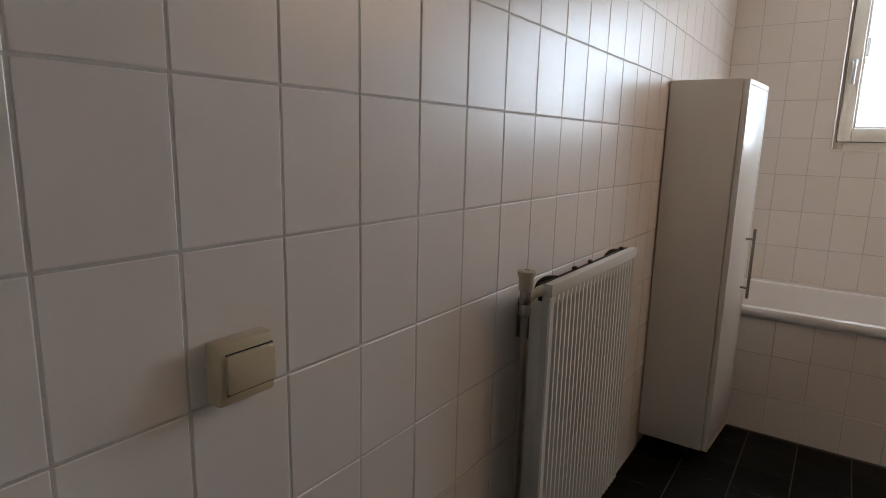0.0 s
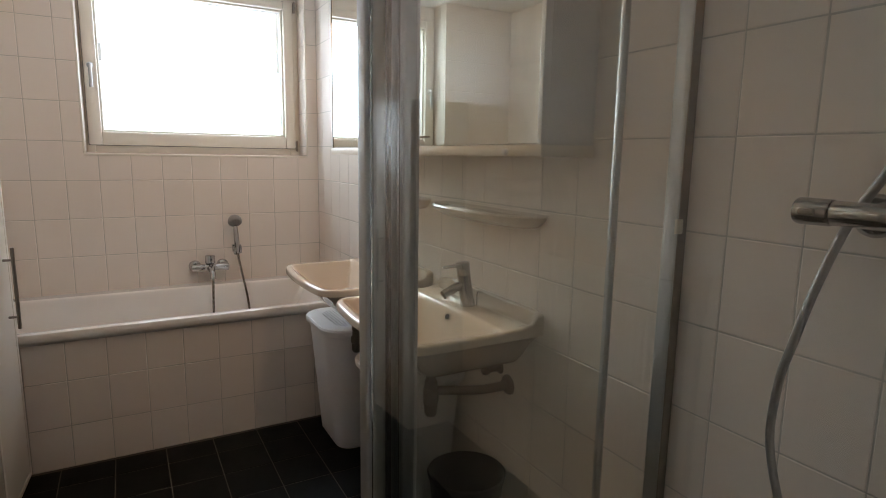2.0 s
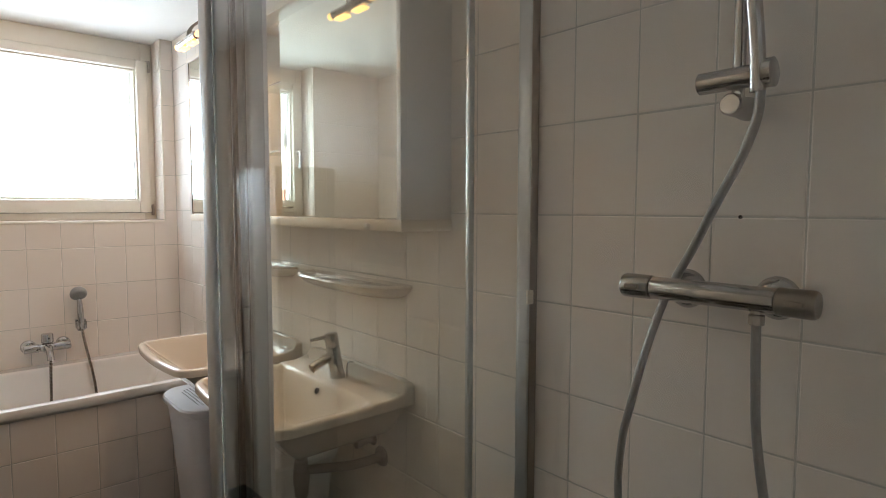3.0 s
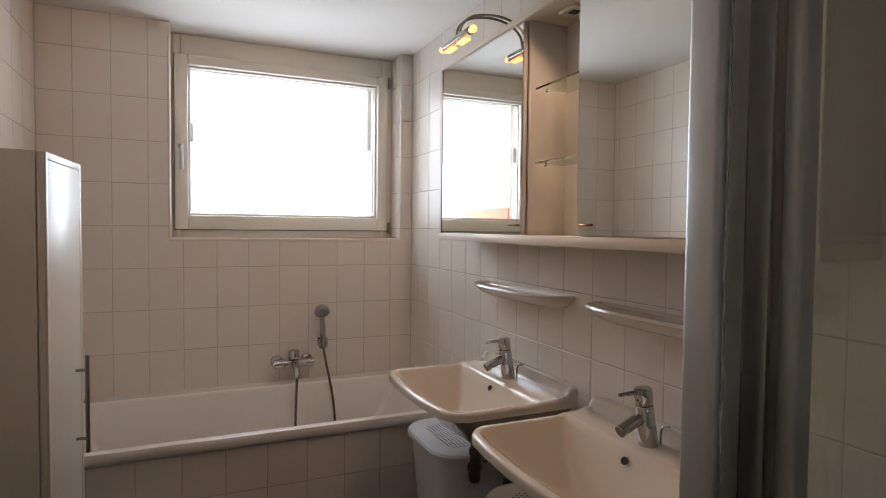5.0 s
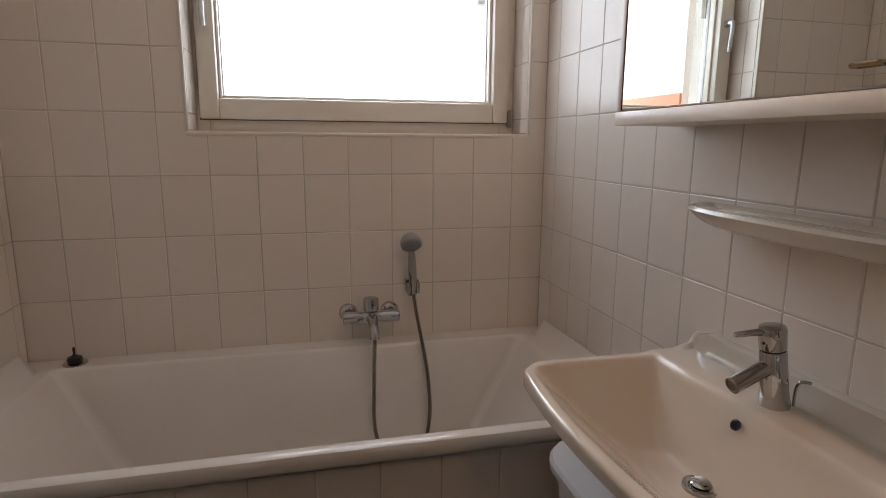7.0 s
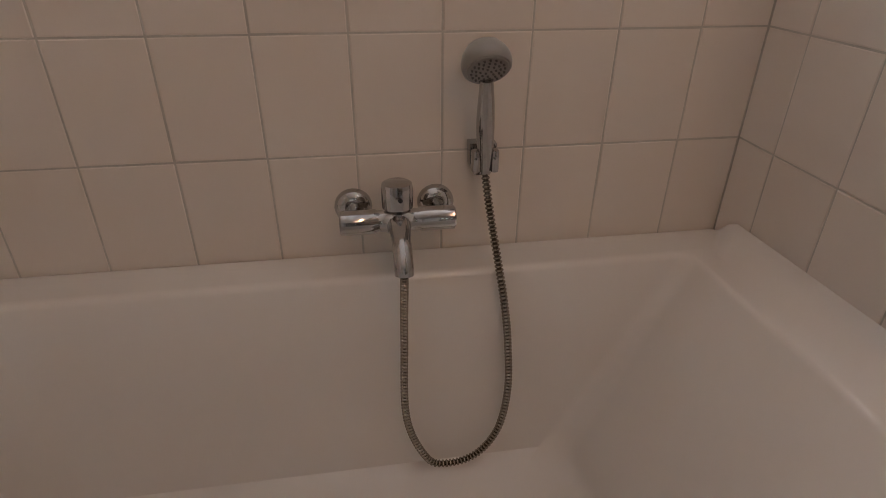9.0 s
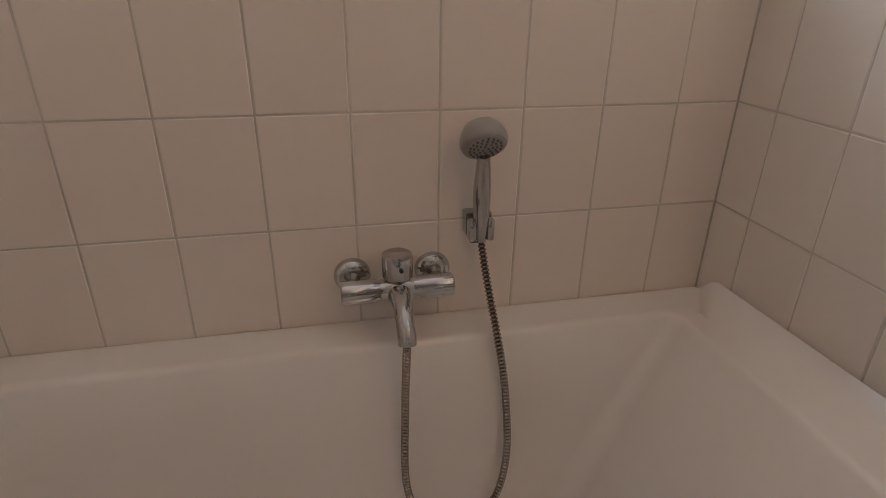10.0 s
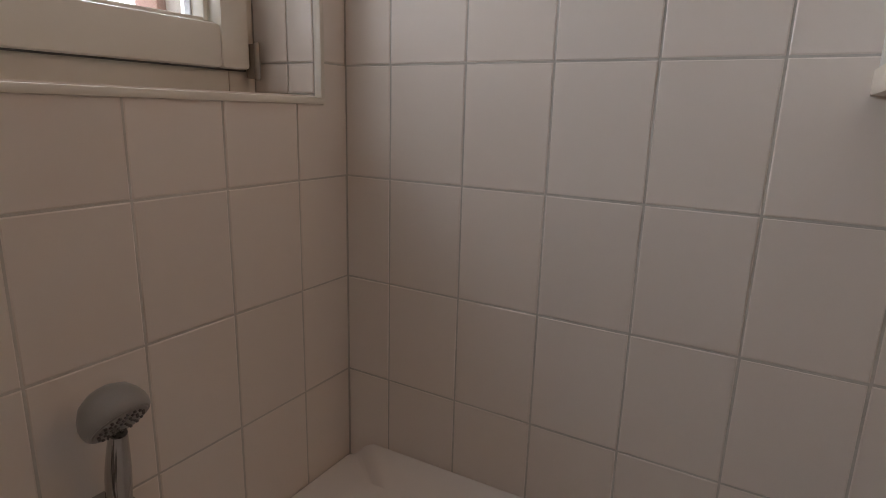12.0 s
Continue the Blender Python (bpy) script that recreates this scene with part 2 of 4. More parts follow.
bm = bmesh.new()
box(bm, LEFT - 0.2, OPEN_X0, GR, 0.42, FLOOR - 0.1, CEIL)
box(bm, OPEN_X1, 0.2, GR, 0.42, FLOOR - 0.1, CEIL)
box(bm, OPEN_X0, OPEN_X1, GR, 0.42, FLOOR - 0.1, OPEN_Z0 - 0.012)
wall_far = structure("wall_north", bm, GROUT, "white tiled wall with the window over the bath", "wall")
wall_left = structure("wall_west", abox(LEFT - 0.2, LEFT - GR, BACK - 0.2, GR, FLOOR - 0.1, CEIL), GROUT,
                      "white tiled wall behind the radiator and tall cabinet", "wall")
wall_right = structure("wall_east", abox(GR, 0.2, BACK - 0.2, GR, FLOOR - 0.1, CEIL), GROUT,
                       "white tiled wall behind the washbasins and shower", "wall")
wall_back = structure("wall_south", abox(LEFT - GR, GR, BACK - 0.2, BACK, FLOOR - 0.1, CEIL), PAINT,
                      "plain painted wall closing the room", "wall")
ceiling = structure("ceiling", abox(LEFT - 0.2, 0.2, BACK - 0.2, 0.42, CEIL, CEIL + 0.15), PAINT, "smooth white painted ceiling", "ceiling")
floor = structure("floor", abox(LEFT - 0.2, 0.2, BACK - 0.2, 0.0, FLOOR - 0.1, FLOOR - 0.002), FGROUT, "floor of square black tiles with brown joints", "floor")

# ---------------------------------------------------------------- window


def bars(name, x0, x1, z0, z1, wl_, wr, wb, wt, y0, y1, mat, parent, bevel=0.004):
    """Four bars of a frame, butted end to end."""
    made = []
    for nm, a in ((name + "_left", (x0, x0 + wl_, z0, z1)), (name + "_right", (x1 - wr, x1, z0, z1)),
                  (name + "_bottom", (x0 + wl_, x1 - wr, z0, z0 + wb)), (name + "_top", (x0 + wl_, x1 - wr, z1 - wt, z1))):
        made.append(part(name, abox(a[0], a[1], y0, y1, a[2], a[3], bevel=bevel), mat, parent))
    return made


window = thing("window_1", (-0.65, 0.15, OPEN_Z0), "ivory plastic tilt window over the bath, shut", "window", kind="structure")
bars("frame", OPEN_X0 + 0.001, OPEN_X1 - 0.001, OPEN_Z0 + 0.001, CEIL - 0.001, 0.045, 0.06, 0.06, 0.13, 0.160, 0.235, PVC, window)
sash = bars("sash", -1.216, -0.100, 1.319, 2.197, 0.063, 0.060, 0.072, 0.050, 0.135, 0.205, PVC, window, bevel=0.007)
bars("glazing_bead", -1.153, -0.160, 1.391, 2.147, 0.010, 0.010, 0.010, 0.010, 0.165, 0.212, PVC, window, bevel=0.003)
bars("gasket", -1.143, -0.170, 1.401, 2.137, 0.003, 0.003, 0.003, 0.003, 0.196, 0.212, BRACKET, window, bevel=0)
bars("seal", -1.2185, -0.0975, 1.3165, 2.1995, 0.004, 0.004, 0.004, 0.004, 0.152, 0.1605, RUBBER, window, bevel=0)
pane = part("pane", abox(-1.143, -0.170, 0.212, 0.232, 1.401, 2.137), GLASS, window, "clear double glazing", smooth=0)
pane.visible_shadow = False
for z in (1.335, 2.165):
    h = part("hinge", abox(-0.100, -0.088, 0.128, 0.150, z - 0.03, z + 0.03, bevel=0.003), STEEL, window, "dark metal hinge")
    part("hinge_pin", lathe(bmesh.new(), (-0.094, 0.126, z - 0.033), (0, 0, 1), [(0.005, 0), (0.006, 0.002), (0.006, 0.064), (0.005, 0.066)], 10), STEEL, h)
hd = part("handle", lathe(bmesh.new(), (-1.184, 0.135, 1.735), (0, -1, 0), [(0.016, 0), (0.016, 0.01), (0.010, 0.014), (0.009, 0.034), (0.004, 0.036)], 16), ALU, window, "silver window handle turned down")
part("lever", tube(bmesh.new(), smooth_line([(-1.184, 0.103, 1.74), (-1.184, 0.100, 1.71), (-1.184, 0.104, 1.66), (-1.184, 0.108, 1.62)], 4), 0.009, 10), ALU, hd)

# white plastic angle round the tiled opening
trim = thing("trim", (-0.65, 0, OPEN_Z0), "white plastic corner trim round the window opening", "trim", kind="structure")
part("strip", abox(OPEN_X0 - 0.006, OPEN_X1 + 0.006, -0.004, 0.012, OPEN_Z0 - 0.015, OPEN_Z0 - 0.003, bevel=0.002), PVC, trim)
for xa, xb in ((OPEN_X0 - 0.008, OPEN_X0 + 0.002), (OPEN_X1 - 0.002, OPEN_X1 + 0.008)):
    part("strip", abox(xa, xb, -0.004, 0.012, OPEN_Z0 - 0.003, CEIL, bevel=0.002), PVC, trim)
sill = thing("window_sill", (-0.65, 0.08, OPEN_Z0), "narrow white tiled sill inside the window", "window sill", kind="structure")
part("ledge", abox(OPEN_X0, OPEN_X1, 0.012, 0.159, OPEN_Z0 - 0.0115, OPEN_Z0), TILE, sill)

# outside of the wall: brick reveals, sill and lintel seen through the pane
outside = thing("outer_wall", (-0.65, 0.42, FLOOR), "sunlit red brick surround outside the window", "outer wall", kind="structure")
part("brick_reveal", abox(-1.50, -1.150, 0.425, 0.45, 1.2, 1.396, bevel=0.004), BRICK, outside)
part("brick_reveal", abox(-0.085, 0.2, 0.425, 0.50, 1.2, 1.80, bevel=0.004), BRICK, outside)
part("brick_sill", abox(-1.150, -0.085, 0.425, 0.47, 1.2, 1.396, bevel=0.006), BRICK, outside)
part("plaster_reveal", abox(-0.140, 0.2, 0.425, 0.50, 1.925, 2.6, bevel=0.005), RENDERW, outside, "rough white plaster reveal")
part("bracket", abox(-0.140, -0.090, 0.428, 0.49, 1.815, 1.921, bevel=0.003), BRACKET, outside, "grey bracket on the reveal")
part("bracket", abox(-1.165, -1.127, 0.236, 0.246, 1.771, 1.870, bevel=0.003), BRACKET, outside, "grey bracket beside the pane")
part("lintel", abox(-1.115, -0.140, 0.425, 0.50, 2.185, 2.6, bevel=0.006), RENDERW, outside, "rough white concrete lintel")
side = structure("balcony_side_wall", abox(-1.40, -1.27, 0.52, 1.28, FLOOR, 2.30, bevel=0.004), PALEPINK, "pale painted side wall of the balcony outside", "outer wall")
part("skirting", abox(-1.269, -1.258, 0.525, 1.275, FLOOR, 1.49, bevel=0.003), SALMON, side, "salmon painted lower band")
soffit = structure("balcony_above", abox(-3.2, 2.0, 0.505, 0.72, 2.32, 2.50), RENDERW, "rough white underside of the balcony above the window", "balcony")

# ---------------------------------------------------------------- bath
bath = thing("bathtub", (-0.88, -0.4, FLOOR), "built-in white enamel bathtub with raised ends", "bathtub")


def rim(x, y):
    ends = max(s01((x + 0.062) / 0.034), s01((-1.704 - x) / 0.034))
    return 0.537 + 0.016 * min(1, max(0, -y / 0.78)) + 0.042 * ends * s01((-0.005 - y) / 0.06)


def low(d):
    return lambda x, y: rim(x, y) - d


bx0, bx1, by0, by1 = LEFT + 0.001, -0.001, -0.803, -0.001
rings = [rounded(bx0 + .012, bx1 - .0, by0 + .02, by1, 0.01, 0.50, 8, 24),
         rounded(bx0, bx1, by0 + .004, by1, 0.012, 0.512, 8, 24),
         rounded(bx0, bx1, by0, by1, 0.012, 0.520, 8, 24),
         rounded(bx0, bx1, by0, by1, 0.012, low(0.012), 8, 24),
         rounded(bx0, bx1, by0 + .004, by1, 0.012, low(0.003), 8, 24),
         rounded(bx0 + .002, bx1 - .002, by0 + .012, by1 - .002, 0.012, rim, 8, 24),
         rounded(-1.702, -0.064, -0.772, -0.080, 0.020, rim, 8, 24),
         rounded(-1.668, -0.100, -0.766, -0.088, 0.028, rim, 8, 24),
         rounded(-1.662, -0.106, -0.760, -0.094, 0.028, low(0.0025), 8, 24),
         rounded(-1.656, -0.112, -0.755, -0.099, 0.028, low(0.010), 8, 24),
         rounded(-1.560, -0.212, -0.724, -0.122, 0.034, 0.36, 8, 24),
         rounded(-1.455, -0.318, -0.694, -0.143, 0.046, 0.15, 8, 24),
         rounded(-1.440, -0.336, -0.684, -0.152, 0.050, 0.122, 8, 24),
         rounded(-1.410, -0.366, -0.660, -0.178, 0.050, 0.106, 8, 24),
         rounded(-1.20, -0.60, -0.50, -0.33, 0.04, 0.099, 8, 24)]
part("tub", skin(bmesh.new(), rings, cap0=False), ENAMEL, bath, smooth=40)
drain = part("waste_knob", lathe(bmesh.new(), (-1.612, -0.052, 0.5385), (0, 0, 1), [(0.036, 0), (0.036, 0.003), (0.026, 0.006), (0.012, 0.006)], 24), CHROME, bath, "chrome plate of the pop-up waste")
part("stopper", lathe(bmesh.new(), (-1.612, -0.052, 0.5445), (0, 0, 1), [(0.021, 0), (0.023, 0.010), (0.020, 0.017), (0.008, 0.022), (0.004, 0.026), (0.004, 0.048), (0.002, 0.049)], 20), BLACK, drain, "black rubber stopper with a peg")
part("floor_waste", lathe(bmesh.new(), (-1.15, -0.41, 0.1005), (0, 0, 1), [(0.032, 0), (0.030, 0.003), (0.018, 0.002)], 20), CHROME, bath, "chrome drain grid")

apron = structure("wall_apron", abox(LEFT, 0, -0.76, -0.783 + GR, FLOOR - 0.002, 0.514), GROUT, "white tiled front of the bathtub", "bath apron")

# ---------------------------------------------------------------- bath mixer and hand shower
mixer = thing("bath_mixer", (-0.663, 0, 0.64), "chrome single-lever bath mixer on the tiled wall", "bath mixer")
my, mz = -0.070, 0.637
for x in (-0.738, -0.588):
    r = part("rosette", lathe(bmesh.new(), (x, 0.0, 0.637), (0, -1, 0), [(0.034, 0), (0.034, 0.006), (0.031, 0.014), (0.022, 0.020), (0.014, 0.021)], 24), CHROME, mixer)
    part("connector", tube(bmesh.new(), smooth_line([(x, -0.016, 0.637), (x, -0.034, 0.637), (x, -0.052, 0.637), (x, -0.066, mz)], 4), 0.013, 12), CHROME, r)
part("body", lathe(bmesh.new(), (-0.763, my, mz), (1, 0, 0), [(0.018, 0), (0.0215, 0.003), (0.0215, 0.060), (0.019, 0.066), (0.020, 0.078), (0.026, 0.088), (0.028, 0.100), (0.026, 0.112), (0.020, 0.122), (0.019, 0.134), (0.0215, 0.140), (0.0215, 0.197), (0.018, 0.200)], 28), CHROME, mixer)
part("lever_cap", lathe(bmesh.new(), (-0.663, my, mz + 0.022), (0, 0.05, 1), [(0.022, 0), (0.0265, 0.004), (0.027, 0.040), (0.0255, 0.046), (0.020, 0.049)], 28), CHROME, mixer)
part("pin", lathe(bmesh.new(), (-0.660, my - 0.024, mz + 0.048), (0, -1, 0.1), [(0.004, 0), (0.004, 0.005), (0.002, 0.006)], 10), BLACK, mixer, "dark set-screw")
sp = smooth_line([(-0.663, my - 0.010, mz - 0.002), (-0.663, -0.110, 0.634), (-0.663, -0.145, 0.622), (-0.663, -0.168, 0.600), (-0.663, -0.172, 0.588)], 5)
part("spout", tube(bmesh.new(), sp, 0.016, 16, [0.022 - 0.006 * min(1, i / 8) for i in range(len(sp))]), CHROME, mixer)
part("diverter", lathe(bmesh.new(), (-0.663, -0.098, 0.648), (0, -0.25, 1), [(0.006, 0), (0.007, 0.008), (0.005, 0.012)], 12), CHROME, mixer)

hs = thing("hand_shower", (-0.507, 0, 0.72), "grey and chrome hand shower hanging in its wall holder", "hand shower")
hold = part("holder", skin(bmesh.new(), [[(x, y, z) for x, y in ((-0.507 - w, 0.0), (-0.507 + w, 0.0), (-0.507 + w, -0.026), (-0.507 - w, -0.026))] for z, w in ((0.694, 0.014), (0.702, 0.019), (0.712, 0.023), (0.750, 0.0245), (0.753, 0.023))]), CHROME, hs, "square metal wall holder")
for x0, x1 in ((-0.530, -0.516), (-0.497, -0.483)):
    part("fork", abox(x0, x1, -0.052, -0.024, 0.706, 0.748, bevel=0.005), CHROME, hold)
part("gap", abox(-0.5165, -0.4965, -0.0285, -0.0255, 0.704, 0.749), BLACK, hold, "black strip inside the holder")
hp = smooth_line([(-0.507, -0.042, 0.705), (-0.508, -0.044, 0.745), (-0.512, -0.055, 0.790), (-0.515, -0.066, 0.831), (-0.519, -0.080, 0.874)], 5)
part("handle", tube(bmesh.new(), hp, 0.013, 16, [0.0105 + 0.0050 * math.sin(math.pi * min(1, i / 20)) for i in range(len(hp))]), CHROME, hs)
hdir = Vector((0.04, -0.75, -0.66)).normalized()
hc = Vector((-0.521, -0.083, 0.898))
head = part("head", lathe(bmesh.new(), hc - hdir * 0.006, hdir, [(0.006, -0.031), (0.018, -0.028), (0.029, -0.021), (0.036, -0.010), (0.0392, 0.000), (0.0395, 0.008), (0.038, 0.014), (0.035, 0.017)], 32), GREYP, hs, "matt grey spray head")
part("spray_plate", lathe(bmesh.new(), hc + hdir * 0.0105, hdir, [(0.033, 0), (0.032, 0.002), (0.010, 0.003)], 28), GREYP, head)
nb = bmesh.new()
side = hdir.orthogonal().normalized()
for rr_, cnt in ((0.026, 18), (0.019, 13), (0.012, 8), (0.005, 3)):
    for i in range(cnt):
        v = Matrix.Rotation(2 * math.pi * i / cnt, 3, hdir) @ side * rr_
        lathe(nb, hc + hdir * 0.012 + v, hdir, [(0.0022, 0), (0.0018, 0.003)], 6)
low_left = Vector((-0.55, 0.61, -0.57)).normalized()
tab = hc + hdir * 0.002 + low_left * 0.034
part("selector_tab", lathe(bmesh.new(), tab, low_left, [(0.004, 0), (0.004, 0.006), (0.002, 0.008)], 10), GREYP, head)
part("nozzles", nb, NOZZLE, head, "dark rubber nozzles")
part("hose", hose(bmesh.new(), [(-0.663, -0.17, 0.592), (-0.665, -0.15, 0.44), (-0.666, -0.16, 0.257), (-0.629, -0.168, 0.15), (-0.589, -0.172, 0.131), (-0.531, -0.17, 0.144), (-0.486, -0.165, 0.203), (-0.468, -0.155, 0.297), (-0.471, -0.140, 0.406), (-0.480, -0.130, 0.486), (-0.490, -0.112, 0.555), (-0.500, -0.075, 0.635), (-0.507, -0.043, 0.71)], 0.0075), HOSE, hs, "ribbed metal shower hose")

# ---------------------------------------------------------------- tall cabinet
cab = thing("tall_cabinet", (-1.61, -1.1, FLOOR), "tall narrow white lacquered cabinet against the tiled wall", "cabinet")
part("body", abox(LEFT + 0.006, -1.502, -1.285, -0.935, 0.025, 1.524, bevel=0.0025), LACQUER, cab)


def ajar(bm):
    """Swings a piece of the cabinet door a little open about its hinge edge."""
    bmesh.ops.rotate(bm, cent=(-1.4785, -1.284, 0), matrix=Matrix.Rotation(radians(-3.9), 3, "Z"), verts=bm.verts)
    return bm


door = part("door", ajar(abox(-1.500, -1.482, -1.284, -0.936, 0.027, 1.522, bevel=0.003)), LACQUER, cab, "white door with a thin inset border, slightly ajar")
for ya, yb, za, zb in ((-1.284, -1.265, 0.027, 1.522), (-0.955, -0.936, 0.027, 1.522), (-1.265, -0.955, 0.027, 0.046), (-1.265, -0.955, 1.503, 1.522)):
    part("border", ajar(abox(-1.4825, -1.4785, ya, yb, za, zb, bevel=0.0012)), LACQUER, door)
part("panel", ajar(abox(-1.4825, -1.4792, -1.2625, -0.9575, 0.0485, 1.5005, bevel=0.0012)), LACQUER, door)
hb = part("handle", ajar(tube(bmesh.new(), [(-1.449, -1.020, z) for z in (0.640, 0.642, 0.938, 0.940)], 0.006, 12, [0.004, 0.006, 0.006, 0.004])), STEEL, door, "brown steel bar handle")
for z in (0.685, 0.895):
    part("post", ajar(tube(bmesh.new(), [(-1.481, -1.020, z), (-1.448, -1.020, z)], 0.0045, 10)), STEEL, hb)
for x in (-1.73, -1.58):
    for y in (-1.21, -0.98):
        part("foot", lathe(bmesh.new(), (x, y, FLOOR), (0, 0, 1), [(0.020, 0), (0.020, 0.008), (0.014, 0.012), (0.014, 0.075)], 14), BLACK, cab)

# ---------------------------------------------------------------- radiator
rad = thing("radiator", (-1.69, -2.23, FLOOR), "white ribbed panel radiator with a yellowed valve on the wall", "radiator")
ry0, ry1, rz0, rz1, rxf = -2.545, -1.918, 0.17, 0.957, -1.655
bm = bmesh.new()
pitch = 0.026
y = ry0 + 0.02
prof = [(rxf - 0.006, ry0), (rxf - 0.002, ry0 + 0.004), (rxf - 0.002, ry0 + 0.012)]
while y < ry1 - 0.03:
    prof += [(rxf - 0.001, y), (rxf - 0.010, y + 0.006), (rxf - 0.010, y + 0.012), (rxf - 0.001, y + 0.018)]
    y += pitch
prof += [(rxf - 0.002, ry1 - 0.008), (rxf - 0.002, ry1 - 0.004), (rxf - 0.006, ry1)]
back = [(rxf - 0.022, ry1), (rxf - 0.022, ry0)]
full = prof + back
zs = (rz0, rz0 + 0.01, rz0 + 0.045, rz1 - 0.060, rz1 - 0.045, rz1 - 0.02)
out = []
for i, z in enumerate(zs):
    ribbed = i in (2, 3)
    out.append([(x if ribbed or x < rxf - 0.015 else max(x, rxf - 0.004), yy, z) for x, yy in full])
skin(bm, out)
part("panel", bm, RADW, rad, smooth=30)
part("top_rail", abox(rxf - 0.020, rxf + 0.002, ry0 - 0.001, ry1 + 0.001, rz1 - 0.030, rz1, bevel=0.003), RADW, rad)
part("rear_panel", abox(rxf - 0.056, rxf - 0.0225, ry0 + 0.006, ry1 - 0.006, rz0 + 0.02, rz1 - 0.045, bevel=0.004), RADW, rad)
# dark strip draws the shade in the gap behind the rail
part("hanging_strip", abox(rxf - 0.036, rxf - 0.0205, ry0 + 0.004, ry1 - 0.004, rz1 - 0.044, rz1 - 0.003, bevel=0.003), NEARBLACK, rad, "dark strip for the shaded gap behind the top rail")
for y in (ry0 + 0.06, ry1 - 0.10):
    br = part("wall_bracket", abox(LEFT, rxf - 0.031, y - 0.008, y + 0.008, rz1 - 0.16, rz1 - 0.060, bevel=0.004), RADDIM, rad)
    part("hook", tube(bmesh.new(), smooth_line([(rxf - 0.062, y - 0.02, rz1 - 0.065), (rxf - 0.058, y - 0.014, rz1 - 0.020), (rxf - 0.046, y + 0.004, rz1 - 0.004), (rxf - 0.030, y + 0.030, rz1 - 0.004)], 4), 0.0055, 8), NEARBLACK, br)
for y in (ry0 + 0.20, ry0 + 0.31, ry1 - 0.06):
    part("clip", lathe(bmesh.new(), (rxf - 0.029, y, rz1), (0, 0, 1), [(0.007, -0.004), (0.008, 0.002), (0.005, 0.005), (0.002, 0.006)], 12), NEARBLACK, rad, "dark metal clip on the rail")
vb = part("valve", lathe(bmesh.new(), (-1.700, -2.585, 0.885), (0, 0, 1), [(0.009, 0), (0.014, 0.004), (0.014, 0.024), (0.011, 0.028), (0.013, 0.032), (0.013, 0.062), (0.010, 0.066)], 14), STEEL, rad, "tarnished metal radiator valve")
part("valve_knob", lathe(bmesh.new(), (-1.700, -2.585, 0.945), (0, 0, 1), [(0.015, 0), (0.017, 0.003), (0.0175, 0.028), (0.021, 0.038), (0.0215, 0.044), (0.017, 0.047), (0.008, 0.047), (0.007, 0.043)], 10), VALVE, vb, "yellowed plastic knob")
part("union", tube(bmesh.new(), [(-1.697, -2.578, 0.922), (-1.690, -2.560, 0.932), (-1.684, -2.548, 0.938), (-1.678, -2.535, 0.942)], 0.012, 12, [0.009, 0.009, 0.0125, 0.0125]), VALVE, vb, "yellowed union nut")
part("pipe", tube(bmesh.new(), [(-1.700, -2.585, FLOOR), (-1.700, -2.585, 0.89)], 0.008, 12), STEEL, rad, "thin dull supply pipe")

# ---------------------------------------------------------------- light switch
sw = thing("light_switch", (LEFT, -3.283, 0.976), "cream plastic rocker light switch on the tiles", "light switch")
part("back_plate", abox(LEFT, LEFT + 0.028, -3.325, -3.241, 0.936, 1.018, bevel=0.005), SWITCH, sw)
part("rocker", abox(LEFT + 0.027, LEFT + 0.034, -3.315, -3.243, 0.952, 1.002, bevel=0.0025), SWITCH, sw)
# dark strips stand in for the shaded gaps along the rocker
for z in (0.9505, 1.0025):
    part("slot", abox(LEFT + 0.026, LEFT + 0.0286, -3.314, -3.244, z - 0.0012, z + 0.0012), NEARBLACK, sw, "dark strip for the shaded gap beside the rocker")

# ---------------------------------------------------------------- washbasins


